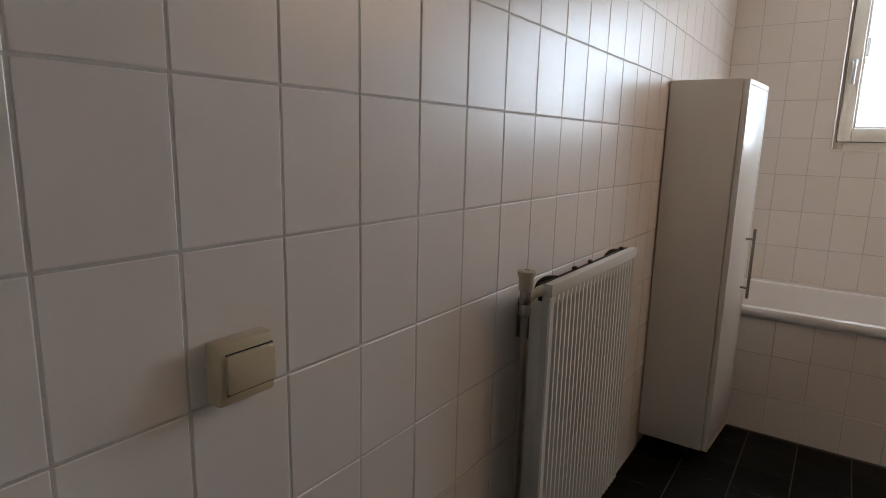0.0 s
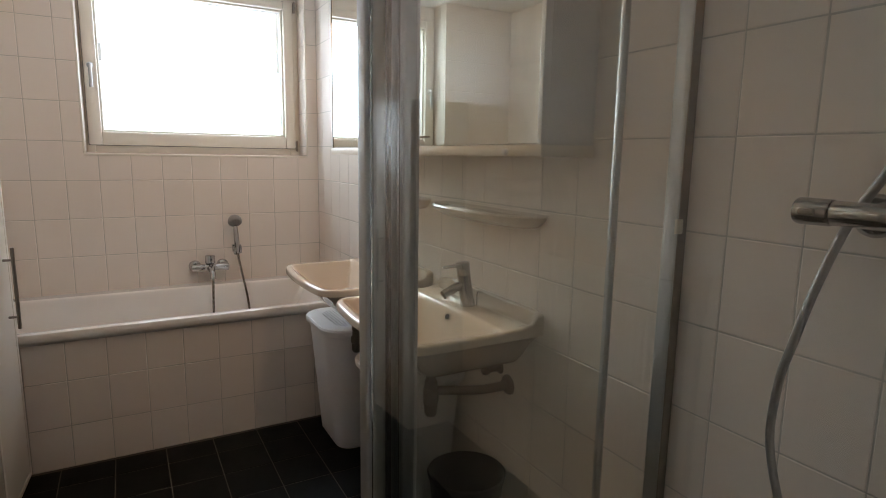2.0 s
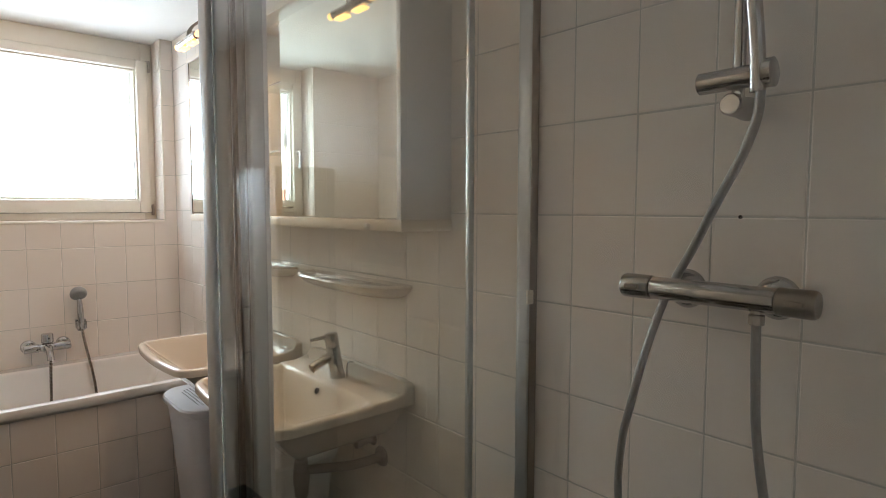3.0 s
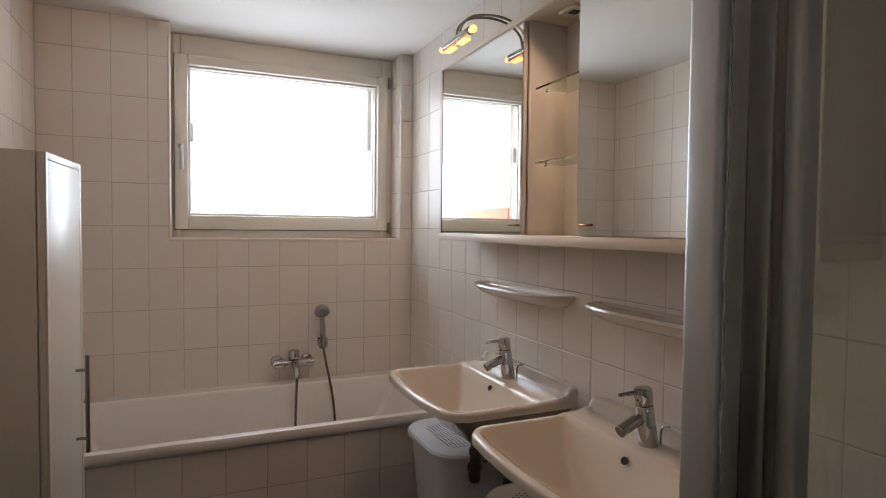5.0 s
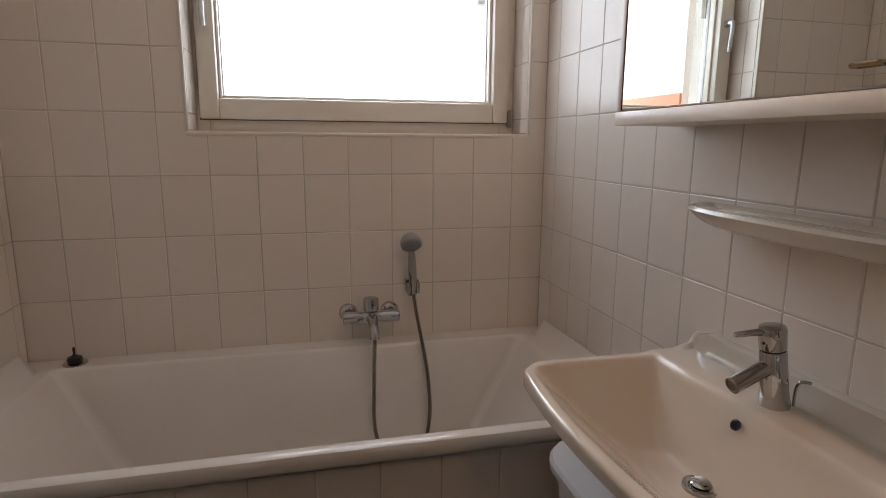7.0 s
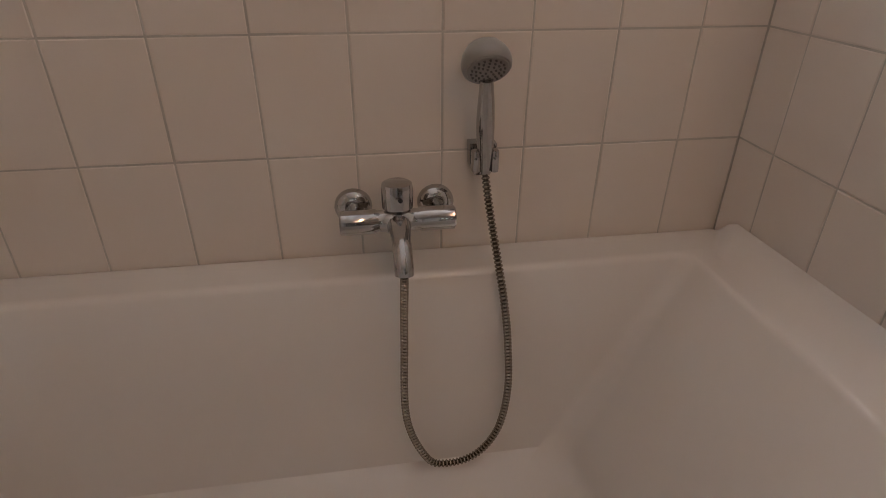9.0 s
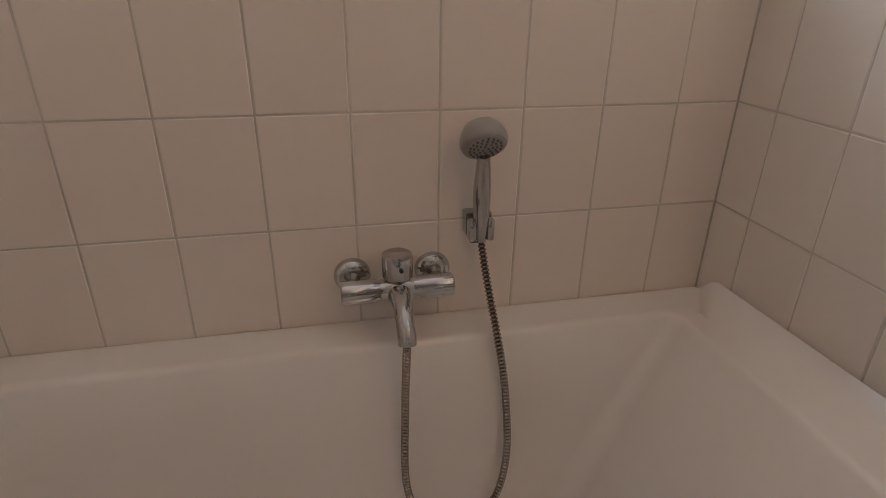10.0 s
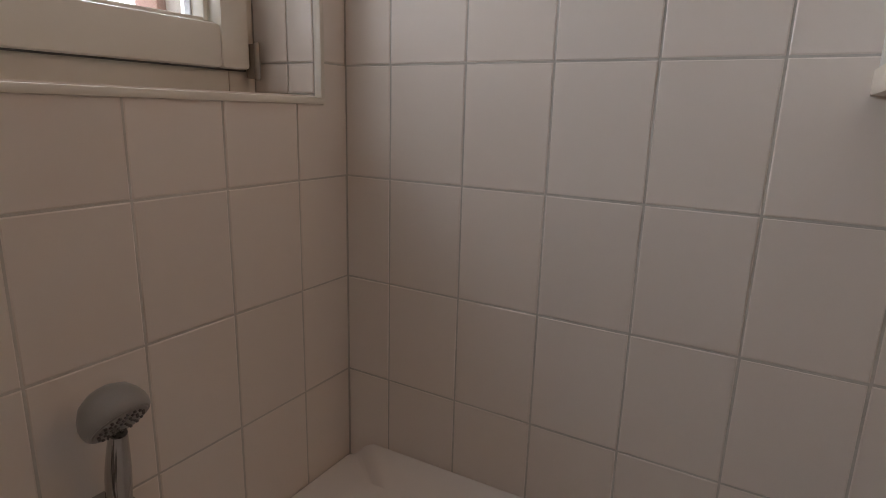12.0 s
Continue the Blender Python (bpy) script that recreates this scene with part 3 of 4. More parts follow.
def basin_mesh(yc):
    D, W, top = 0.475, 0.302, 0.788

    def front(y):
        a = abs(y) / W
        f = D * (1 - 0.055 * a * a)
        r = 0.068
        k = abs(y) - (W - r)
        return f - (r - math.sqrt(max(0, r * r - k * k)) if k > 0 else 0)

    def softmin(*v):
        k = 26.0
        return -math.log(sum(math.exp(-k * t) for t in v)) / k

    def z_top(x, y, d):
        z = top
        e = 0.009
        if d < e:
            z -= e - math.sqrt(max(0, e * e - (e - d) ** 2))
        t = softmin((W - 0.026 - abs(y)) / 0.15, (front(y) - 0.026 - x) / 0.18, (x - 0.140) / 0.075) + 0.01
        t = max(0.0, min(1.0, t))
        z -= 0.138 * (1 - (1 - t) ** 1.28)
        z += 0.005 * s01((0.150 - x) / 0.02)
        z += 0.040 * s01((0.036 - x) / 0.014) * (0.55 + 0.45 * s01((W - abs(y)) / 0.045))
        z += 0.010 * s01((0.030 - (W - abs(y))) / 0.02) * s01((0.085 - x) / 0.05)
        return z

    def z_low(x, y):
        t = min((W - abs(y)) / 0.17, (front(y) - x) / 0.20)
        t = max(0.0, min(1.0, t))
        return top - 0.026 - 0.136 * s01(t * 1.04)

    NY, NX = 72, 60
    ys = [W * math.sin(math.pi / 2 * (2 * i / NY - 1)) for i in range(NY + 1)]
    bm = bmesh.new()
    tops, lows = [], []
    for y in ys:
        f = front(y)
        a, b = [], []
        for j in range(NX + 1):
            q = j / NX
            x = f * (q if q < 0.8 else 0.8 + 0.2 * math.sin(math.pi / 2 * (q - 0.8) / 0.2) ** 1.0)
            d = min(W - abs(y), f - x)
            a.append(bm.verts.new((-x, yc + y, z_top(x, y, d))))
            b.append(bm.verts.new((-x, yc + y, z_low(x, y))))
        tops.append(a)
        lows.append(b)
    for i in range(NY):
        for j in range(NX):
            bm.faces.new((tops[i][j], tops[i + 1][j], tops[i + 1][j + 1], tops[i][j + 1]))
            bm.faces.new((lows[i][j], lows[i][j + 1], lows[i + 1][j + 1], lows[i + 1][j]))
        bm.faces.new((tops[i][NX], tops[i + 1][NX], lows[i + 1][NX], lows[i][NX]))
        bm.faces.new((tops[i][0], lows[i][0], lows[i + 1][0], tops[i + 1][0]))
    for k in (0, NY):
        for j in range(NX):
            bm.faces.new((tops[k][j], tops[k][j + 1], lows[k][j + 1], lows[k][j]))
    return bm


def washbasin(yc):
    t = thing("washbasin", (0, yc, 0.64), "white ceramic wall-hung washbasin", "washbasin", "pair of washbasins")
    b = part("basin", basin_mesh(yc), CERAMIC, t, smooth=60)
    n = Vector((-0.86, 0, 0.5)).normalized()
    c = Vector((-0.156, yc, 0.7630))
    # no hole is cut: the black disc is the shade inside it
    part("overflow", lathe(bmesh.new(), c, n, [(0.0100, 0), (0.0100, 0.0035), (0.0075, 0.004), (0.007, 0.001)], 20), BLACK, b, "black disc for the shaded overflow hole")
    w = part("waste", lathe(bmesh.new(), (-0.215, yc, 0.650), (0, 0, 1), [(0.033, 0), (0.032, 0.006), (0.022, 0.005), (0.020, 0.002)], 24), CHROME, t, "chrome pop-up waste")
    part("stopper", lathe(bmesh.new(), (-0.215, yc, 0.652), (0, 0, 1), [(0.018, 0), (0.020, 0.008), (0.014, 0.012), (0.003, 0.013)], 20), CHROME, w)
    return t


def basin_mixer(yc):
    t = thing("basin_mixer", (-0.083, yc, 0.796), "chrome single-lever basin mixer", "tap", "pair of basin mixers")
    ax = Vector((-0.16, 0, 1)).normalized()
    base = Vector((-0.080, yc, 0.790))
    part("body", lathe(bmesh.new(), base, ax, [(0.025, 0.0), (0.0255, 0.006), (0.0235, 0.03), (0.022, 0.107), (0.0205, 0.109)], 28), CHROME, t)
    cap = part("lever_cap", lathe(bmesh.new(), base + ax * 0.111, ax, [(0.0205, 0), (0.022, 0.002), (0.023, 0.036), (0.021, 0.041), (0.010, 0.043)], 28), CHROME, t)
    lv = base + ax * 0.138
    part("lever", tube(bmesh.new(), [lv + Vector((-0.012, 0, 0.004)), lv + Vector((-0.030, 0.004, 0.004)), lv + Vector((-0.068, 0.008, 0.001)), lv + Vector((-0.071, 0.008, 0.0008))], 0.006, 12, [0.0065, 0.006, 0.005, 0.003]), CHROME, cap)
    dot = base + ax * 0.124 + Vector((-0.0222, -0.004, 0))
    part("marker", lathe(bmesh.new(), dot, (-1, 0, 0), [(0.003, 0), (0.0028, 0.001), (0.001, 0.0012)], 10), BLACK, cap, "small dark marker")
    s0 = base + ax * 0.078
    part("spout", tube(bmesh.new(), smooth_line([s0, s0 + Vector((-0.03, 0, -0.006)), s0 + Vector((-0.058, 0, -0.018)), s0 + Vector((-0.080, 0, -0.028))], 4), 0.015, 18), CHROME, t)
    e = s0 + Vector((-0.080, 0, -0.028))
    part("aerator", lathe(bmesh.new(), e, (-0.9, 0, -0.36), [(0.0148, -0.001), (0.0148, 0.003), (0.011, 0.004), (0.010, 0.001)], 18), STEEL, t)
    part("pull_rod", tube(bmesh.new(), smooth_line([(-0.052, yc - 0.012, 0.79), (-0.052, yc - 0.013, 0.825), (-0.048, yc - 0.018, 0.840), (-0.038, yc - 0.030, 0.842)], 4), 0.0028, 8), CHROME, t)
    return t


def trap(yc):
    t = thing("basin_trap", (-0.2, yc, 0.42), "dark chrome bottle trap under the washbasin", "drain trap", "pair of bottle traps")
    part("tailpipe", lathe(bmesh.new(), (-0.215, yc, 0.655), (0, 0, -1), [(0.016, 0), (0.016, 0.10), (0.022, 0.105), (0.022, 0.125), (0.018, 0.13)], 18), TRAPMETAL, t)
    part("bottle", lathe(bmesh.new(), (-0.215, yc, 0.53), (0, 0, -1), [(0.020, 0), (0.026, 0.006), (0.026, 0.055), (0.022, 0.060), (0.022, 0.090), (0.016, 0.100), (0.006, 0.102)], 18), TRAPMETAL, t)
    part("outlet_pipe", tube(bmesh.new(), smooth_line([(-0.20, yc, 0.515), (-0.165, yc - 0.03, 0.520), (-0.10, yc - 0.10, 0.535), (-0.05, yc - 0.13, 0.545), (-0.003, yc - 0.135, 0.548)], 5), 0.015, 14), TRAPMETAL, t)
    part("wall_flange", lathe(bmesh.new(), (0, yc - 0.135, 0.548), (-1, 0, 0), [(0.034, 0), (0.032, 0.005), (0.018, 0.010)], 20), TRAPMETAL, t)
    for dy in (-0.085, 0.075):
        v = part("angle_valve", lathe(bmesh.new(), (0, yc + dy, 0.590), (-1, 0, 0), [(0.022, 0), (0.020, 0.004), (0.011, 0.008), (0.011, 0.045), (0.016, 0.048), (0.016, 0.066), (0.010, 0.070)], 14), TRAPMETAL, t)
        part("supply_pipe", tube(bmesh.new(), smooth_line([(-0.038, yc + dy, 0.60), (-0.040, yc + dy * 0.9, 0.64), (-0.075, yc + dy * 0.3, 0.70)], 5), 0.005, 8), TRAPMETAL, v)
    return t


Y1, Y2 = -1.236, -1.936
for make, base in ((washbasin, (0, 0.64)), (basin_mixer, (-0.083, 0.796)), (trap, (-0.2, 0.42))):
    one = make(Y1)
    copy_thing(one, pose(base[0], Y2, base[1]))

# ---------------------------------------------------------------- ceramic shelves


def shelf_mesh(ya, yb):
    yc, W, D, z0 = (ya + yb) / 2, abs(yb - ya) / 2, 0.128, 1.118
    bm = bmesh.new()
    n, rings = 56, []
    for inset, dz in ((0.072, -0.045), (0.047, -0.040), (0.021, -0.026), (0.007, -0.013), (0.0, -0.004), (0.003, 0.002), (0.008, 0.003), (0.018, -0.003), (0.026, -0.006), (0.055, -0.008)):
        ring = []
        w, d = W - inset, D - inset
        for i in range(n + 1):
            a = math.pi * i / n
            cx, sx = math.cos(a), math.sin(a)
            yy = yc + w * math.copysign(abs(cx) ** 0.62, cx)
            xx = -d * abs(sx) ** 0.75
            ring.append((min(xx, -0.0005 - 0.0004 * len(rings)), yy, z0 + dz))
        rings.append(ring)
    return skin(bm, rings)


sh = thing("ceramic_shelf", (0, -1.225, 1.118), "white glazed ceramic shelf above a washbasin", "shelf", "pair of ceramic shelves")
part("tray", shelf_mesh(-0.925, -1.520), CERAMIC, sh, smooth=35)
copy_thing(sh, pose(0, -1.940, 1.118))

# ---------------------------------------------------------------- mirror cabinet
mc = thing("mirror_cabinet", (-0.08, -1.6, 1.287), "cream wall cabinet with two mirror doors and an open niche", "mirror cabinet")
cy0, cy1, cz0, cz1 = -2.402, -0.795, 1.287, 2.020
part("base_board", abox(-0.172, -0.001, cy0 - 0.004, cy1 + 0.004, cz0, cz0 + 0.030, bevel=0.002), BOARD, mc)
part("top_board", abox(-0.172, -0.001, cy0 - 0.004, cy1 + 0.004, cz1 - 0.020, cz1, bevel=0.002), BOARD, mc)
part("back_panel", abox(-0.010, -0.001, cy0, cy1, cz0 + 0.030, cz1 - 0.020), CREAM, mc)
for ya, yb in ((cy0, cy0 + 0.016), (cy1 - 0.016, cy1), (-1.462, -1.448), (-1.742, -1.728)):
    part("side_panel", abox(-0.148, -0.010, ya, yb, cz0 + 0.030, cz1 - 0.020, bevel=0.001), CREAM, mc)
for ya, yb in ((cy0, cy0 + 0.016), (cy1 - 0.014, cy1)):
    part("front_stile", abox(-0.170, -0.148, ya, yb, cz0 + 0.030, cz1 - 0.020, bevel=0.001), CREAM, mc)
for ya, yb, ky in ((-1.447, cy1 - 0.0155, -1.402), (cy0 + 0.0175, -1.735, -1.776)):
    d = part("mirror_door", abox(-0.163, -0.150, ya, yb, cz0 + 0.032, cz1 - 0.022, bevel=0.001), CREAM, mc, "mirror door on a cream board")
    part("mirror_glass", abox(-0.1670, -0.1632, ya + 0.002, yb - 0.002, cz0 + 0.034, cz1 - 0.024), MIRROR, d, "clear mirror glass", smooth=0)
    part("knob", tube(bmesh.new(), [(-0.168, ky - 0.020, 1.349), (-0.175, ky - 0.019, 1.349), (-0.175, ky + 0.019, 1.349), (-0.168, ky + 0.020, 1.349)], 0.0035, 8), BRASS, d, "small brass pull")
part("edge_strip", abox(-0.1685, -0.1495, -0.8095, -0.8080, cz0 + 0.032, cz1 - 0.022), BRASS, mc, "thin brass edge strip")
part("button", lathe(bmesh.new(), (-0.171, -2.262, 1.299), (-1, 0, 0), [(0.008, 0), (0.009, 0.003), (0.008, 0.012), (0.004, 0.014)], 14), CREAM, mc, "small white push button")
for z in (1.549, 1.785):
    s = part("glass_shelf", abox(-0.128, -0.012, -1.727, -1.463, z - 0.003, z + 0.003, ), SHELFGLASS, mc, "thin greenish glass shelf", smooth=0)
    s.visible_shadow = False
    for yy in (-1.466, -1.724):
        part("shelf_pin", lathe(bmesh.new(), (-0.09, yy, z - 0.007), (0, 1 if yy < -1.6 else -1, 0), [(0.003, -0.003), (0.003, 0.006), (0.001, 0.007)], 8), CHROME, s)
sk = part("socket", abox(-0.115, -0.055, -1.640, -1.560, cz1 - 0.032, cz1 - 0.0205, bevel=0.003), PVC, mc, "white socket plate under the top board")
# black slab for the shade inside the socket's slot
part("slot", abox(-0.100, -0.072, -1.617, -1.585, cz1 - 0.0335, cz1 - 0.0315), BLACK, sk)

# ---------------------------------------------------------------- lamps over the mirrors


def mirror_lamp(yc):
    t = thing("mirror_lamp", (-0.08, yc, cz1), "chrome arched lamp with warm glowing bulbs over the mirror", "lamp", "pair of mirror lamps")
    part("foot", lathe(bmesh.new(), (-0.055, yc, cz1), (0, 0, 1), [(0.024, 0), (0.024, 0.008), (0.018, 0.012), (0.008, 0.012)], 18), CHROME, t)
    for dy in (-0.014, 0.014):
        part("arm", tube(bmesh.new(), smooth_line([(-0.055, yc + dy, cz1 + 0.008), (-0.068, yc + dy, cz1 + 0.035), (-0.115, yc + dy, cz1 + 0.056), (-0.18, yc + dy, cz1 + 0.060), (-0.25, yc + dy, cz1 + 0.046), (-0.290, yc + dy, cz1 + 0.012), (-0.300, yc + dy, cz1 - 0.025)], 5), 0.0045, 8), STEEL, t)
    tb = part("holder_tube", lathe(bmesh.new(), (-0.303, yc - 0.105, cz1 - 0.038), (0, 1, 0), [(0.010, 0), (0.015, 0.003), (0.015, 0.207), (0.010, 0.210)], 18), CHROME, t)
    for sgn in (-1, 1):
        part("bulb", lathe(bmesh.new(), (-0.303, yc + sgn * 0.104, cz1 - 0.038), (0, sgn, 0), [(0.009, 0), (0.010, 0.005), (0.012, 0.014), (0.012, 0.022), (0.009, 0.029), (0.003, 0.032)], 16), BULB, tb, "small glowing bulb")
        # glowing strip stands in for light on the tube's underside
        part("underside_glow", abox(-0.316, -0.290, yc + sgn * 0.052 - 0.032, yc + sgn * 0.052 + 0.032, cz1 - 0.062, cz1 - 0.054, bevel=0.002), BULB, tb, "glowing strip for the lit underside of the tube")
    return t


lamp = mirror_lamp(-1.236)
copy_thing(lamp, pose(-0.08, -1.960, cz1))

# ---------------------------------------------------------------- ceiling vent
vent = thing("ceiling_vent", (-1.46, -1.01, CEIL), "round white extractor valve in the ceiling", "ceiling vent")
part("collar", lathe(bmesh.new(), (-1.46, -1.01, CEIL), (0, 0, -1), [(0.075, 0), (0.075, 0.006), (0.060, 0.014), (0.050, 0.010)], 32), PVC, vent)
part("disc", lathe(bmesh.new(), (-1.46, -1.01, CEIL - 0.012), (0, 0, -1), [(0.010, 0), (0.010, 0.010), (0.044, 0.012), (0.046, 0.018), (0.030, 0.024), (0.004, 0.026)], 32), PVC, vent)

# ---------------------------------------------------------------- laundry bins


def laundry_bin(xc, yc):
    t = thing("laundry_bin", (xc, yc, FLOOR), "white plastic laundry bin with perforated lid under the washbasin", "laundry bin", "pair of laundry bins")

    def ring(hx, hy, r, z):
        return rounded(xc - hx, xc + hx, yc - hy, yc + hy, r, z, 8, 8)
    part("tub", skin(bmesh.new(), [ring(.093, .160, .070, FLOOR), ring(.100, .168, .076, FLOOR + .012), ring(.130, .185, .095, 0.30), ring(.147, .198, .105, 0.488), ring(.152, .203, .108, 0.492), ring(.152, .203, .108, 0.515)]), BIN, t)
    lid = part("lid", skin(bmesh.new(), [ring(.155, .206, .110, 0.502), ring(.165, .216, .118, 0.506), ring(.166, .217, .118, 0.522), ring(.160, .211, .114, 0.530), ring(.118, .168, .085, 0.534), ring(.108, .158, .080, 0.529), ring(.05, .10, .04, 0.531)]), BIN, t)
    # black discs on the lid stand in for the dark of its holes
    bm = bmesh.new()
    for i in range(-6, 7):
        for j in range(-9, 10):
            x, y = xc + i * 0.0145, yc + j * 0.0145 + (i % 2) * 0.007
            if (abs(x - xc) / .098) ** 4 + (abs(y - yc) / .145) ** 4 < 1:
                lathe(bm, (x, y, 0.5305), (0, 0, 1), [(0.0036, 0), (0.0032, 0.0008)], 8)
    tagged(part("holes", bm, BLACK, lid, "black discs for rows of shaded air holes"), kind="stuff")
    return t


bin1 = laundry_bin(-0.185, -1.03)
copy_thing(bin1, pose(-0.185, -1.700, FLOOR))

wb = thing("waste_bin", (-0.15, -2.06, FLOOR), "round black plastic waste bin under the washbasin", "waste bin")
part("bucket", lathe(bmesh.new(), (-0.15, -2.065, FLOOR), (0, 0, 1), [(0.092, 0), (0.096, 0.006), (0.120, 0.315), (0.127, 0.319), (0.127, 0.329), (0.122, 0.331), (0.116, 0.320), (0.094, 0.012), (0.02, 0.010)], 36), BLACK, wb)

# ---------------------------------------------------------------- shower screen
scr = thing("shower_screen", (-0.35, -2.65, FLOOR), "clear glass shower screen in polished aluminium profiles", "shower screen")
SZ0, SZ1 = FLOOR + 0.012, 2.05
gp = part("glass_panel", abox(-0.640, -0.012, -2.675, -2.669, SZ0 + 0.02, SZ1 - 0.02), SHOWERGLASS, scr, "clear fixed glass", smooth=0)
gp.visible_shadow = False
gd = part("sliding_glass", abox(-0.662, -0.178, -2.656, -2.651, SZ0 + 0.02, SZ1 - 0.02), SHOWERGLASS, scr, "clear glass of the slid-back door", smooth=0)
gd.visible_shadow = False
part("wall_profile", abox(-0.028, -0.001, -2.704, -2.662, SZ0, SZ1, bevel=0.004), ALU, scr)
part("door_profile", abox(-0.180, -0.164, -2.661, -2.646, SZ0 + 0.01, SZ1 - 0.01, bevel=0.004), ALU, scr)
part("clip", abox(-0.042, -0.022, -2.714, -2.7070, 1.128, 1.160, bevel=0.002), PVC, scr, "small clear plastic clip")
# corner post and the profiles behind it
part("corner_post", abox(-0.739, -0.700, -2.690, -2.654, SZ0, SZ1, bevel=0.006, seg=3), ALU, scr)
part("corner_seal", abox(-0.6985, -0.692, -2.668, -2.640, SZ0, SZ1), RUBBER, scr, "dark rubber seal")
part("guide_profile", abox(-0.6915, -0.6845, -2.664, -2.634, SZ0, SZ1, bevel=0.002), POLISHED, scr)
part("corner_seal", abox(-0.690, -0.668, -2.676, -2.6645, SZ0, SZ1, bevel=0.001), RUBBER, scr, "dark rubber seal")
part("door_stile", abox(-0.686, -0.666, -2.7000, -2.6765, SZ0, SZ1, bevel=0.002), POLISHED, scr, "flat polished stile")
part("corner_seal", abox(-0.683, -0.666, -2.7095, -2.7005, SZ0, SZ1), RUBBER, scr, "dark rubber seal")
part("edge_profile", abox(-0.687, -0.664, -2.727, -2.710, SZ0, SZ1, bevel=0.004, seg=3), POLISHED, scr)
part("panel_profile", abox(-0.6635, -0.638, -2.684, -2.659, SZ0, SZ1, bevel=0.004, seg=3), ALU, scr)
gf = part("front_glass", abox(-0.731, -0.725, -3.600, -2.691, SZ0 + 0.02, SZ1 - 0.02), FRONTGLASS, scr, "clear greenish front glass", smooth=0)
gf.visible_shadow = False
part("end_profile", abox(-0.742, -0.714, -3.630, -3.601, SZ0, SZ1, bevel=0.004), ALU, scr)
for z0, z1 in ((SZ0, SZ0 + 0.0195), (SZ1 - 0.0195, SZ1)):
    part("front_rail", abox(-0.742, -0.714, -3.600, -2.691, z0, z1, bevel=0.003), ALU, scr)
part("front_strip", abox(-0.75, -0.70, -3.64, -2.7205, FLOOR, SZ0, bevel=0.002), PVC, scr, "white sill strip on the floor")
# added dark plate: the dim room's reflection put into its colour
part("profile_face", abox(-0.0265, -0.002, -2.7065, -2.7045, SZ0, SZ1), STEEL, scr, "dark plate for the dim room mirrored in the wall profile")
for z0, z1 in ((SZ0, SZ0 + 0.03), (SZ1 - 0.035, SZ1)):
    part("rail", abox(-0.637, -0.029, -2.680, -2.644, z0, z1, bevel=0.003), ALU, scr)
part("foot_strip", abox(-0.74, -0.002, -2.72, -2.62, FLOOR, SZ0, bevel=0.002), PVC, scr, "white sill strip on the floor")

# ---------------------------------------------------------------- shower fittings
th = thing("shower_mixer", (0, -3.13, 1.2), "chrome thermostatic shower mixer bar on the tiled wall", "shower mixer")
sx, sz = -0.068, 1.204
part("bar", lathe(bmesh.new(), (sx, -3.030, sz), (0, -1, 0), [(0.019, 0), (0.0205, 0.002), (0.0205, 0.203), (0.019, 0.205)], 28), CHROME, th)
for y, sg in ((-3.029, 1), (-3.236, -1)):
    kn = part("knob", lathe(bmesh.new(), (sx, y, sz), (0, sg, 0), [(0.018, 0), (0.022, 0.002), (0.0225, 0.030), (0.0225, 0.052), (0.020, 0.056), (0.010, 0.057)], 28), STEEL if sg < 0 else CHROME, th)
    part("grip", abox(sx - 0.027, sx - 0.020, y + sg * 0.030 - 0.013, y + sg * 0.030 + 0.013, sz - 0.005, sz + 0.006, bevel=0.003), STEEL, kn)
for y in (-3.062, -3.215):
    part("rosette", lathe(bmesh.new(), (0, y, 1.200), (-1, 0, 0), [(0.036, 0), (0.036, 0.004), (0.030, 0.014), (0.017, 0.020), (0.016, 0.055)], 28), CHROME, th)
part("outlet", lathe(bmesh.new(), (sx, -3.207, sz - 0.018), (0, 0, -1), [(0.010, 0), (0.010, 0.006), (0.013, 0.008), (0.013, 0.022), (0.010, 0.024)], 8), CHROME, th)
shose = [(sx, -3.207, 1.165), (sx, -3.209, 1.08), (sx, -3.214, 0.986), (sx, -3.228, 0.89), (sx, -3.246, 0.80), (sx, -3.245, 0.68), (sx, -3.20, 0.575), (sx, -3.12, 0.535), (sx, -3.04, 0.58), (sx, -2.995, 0.69), (sx, -2.970, 0.79), (sx, -2.975, 0.90), (sx, -2.990, 0.97), (sx + 0.012, -3.012, 1.08), (sx + 0.044, -3.034, 1.187), (sx + 0.040, -3.082, 1.275), (sx + 0.01, -3.132, 1.353), (sx, -3.175, 1.43), (sx, -3.196, 1.49), (sx, -3.200, 1.535)]
hs2 = thing("shower_handset", (-0.06, -3.157, 1.52), "chrome hand shower and grey hose on a riser rail", "shower set")
part("hose", tube(bmesh.new(), smooth_line(shose, 8), 0.0076, 12), HOSEG, hs2, "smooth grey shower hose")
part("rail", tube(bmesh.new(), [(-0.045, -3.157, z) for z in (1.500, 1.502, 2.148, 2.150)], 0.010, 16, [0.008, 0.010, 0.010, 0.008]), CHROME, hs2)
for z in (1.515, 2.13):
    part("rail_foot", lathe(bmesh.new(), (0, -3.157, z), (-1, 0, 0), [(0.020, 0), (0.020, 0.010), (0.018, 0.014), (0.018, 0.074), (0.015, 0.078)], 22), CHROME, hs2)
part("slider", lathe(bmesh.new(), (-0.062, -3.100, 1.556), (0, -1, 0.02), [(0.016, 0), (0.018, 0.002), (0.018, 0.100), (0.023, 0.104), (0.023, 0.116), (0.018, 0.118)], 22), CHROME, hs2)
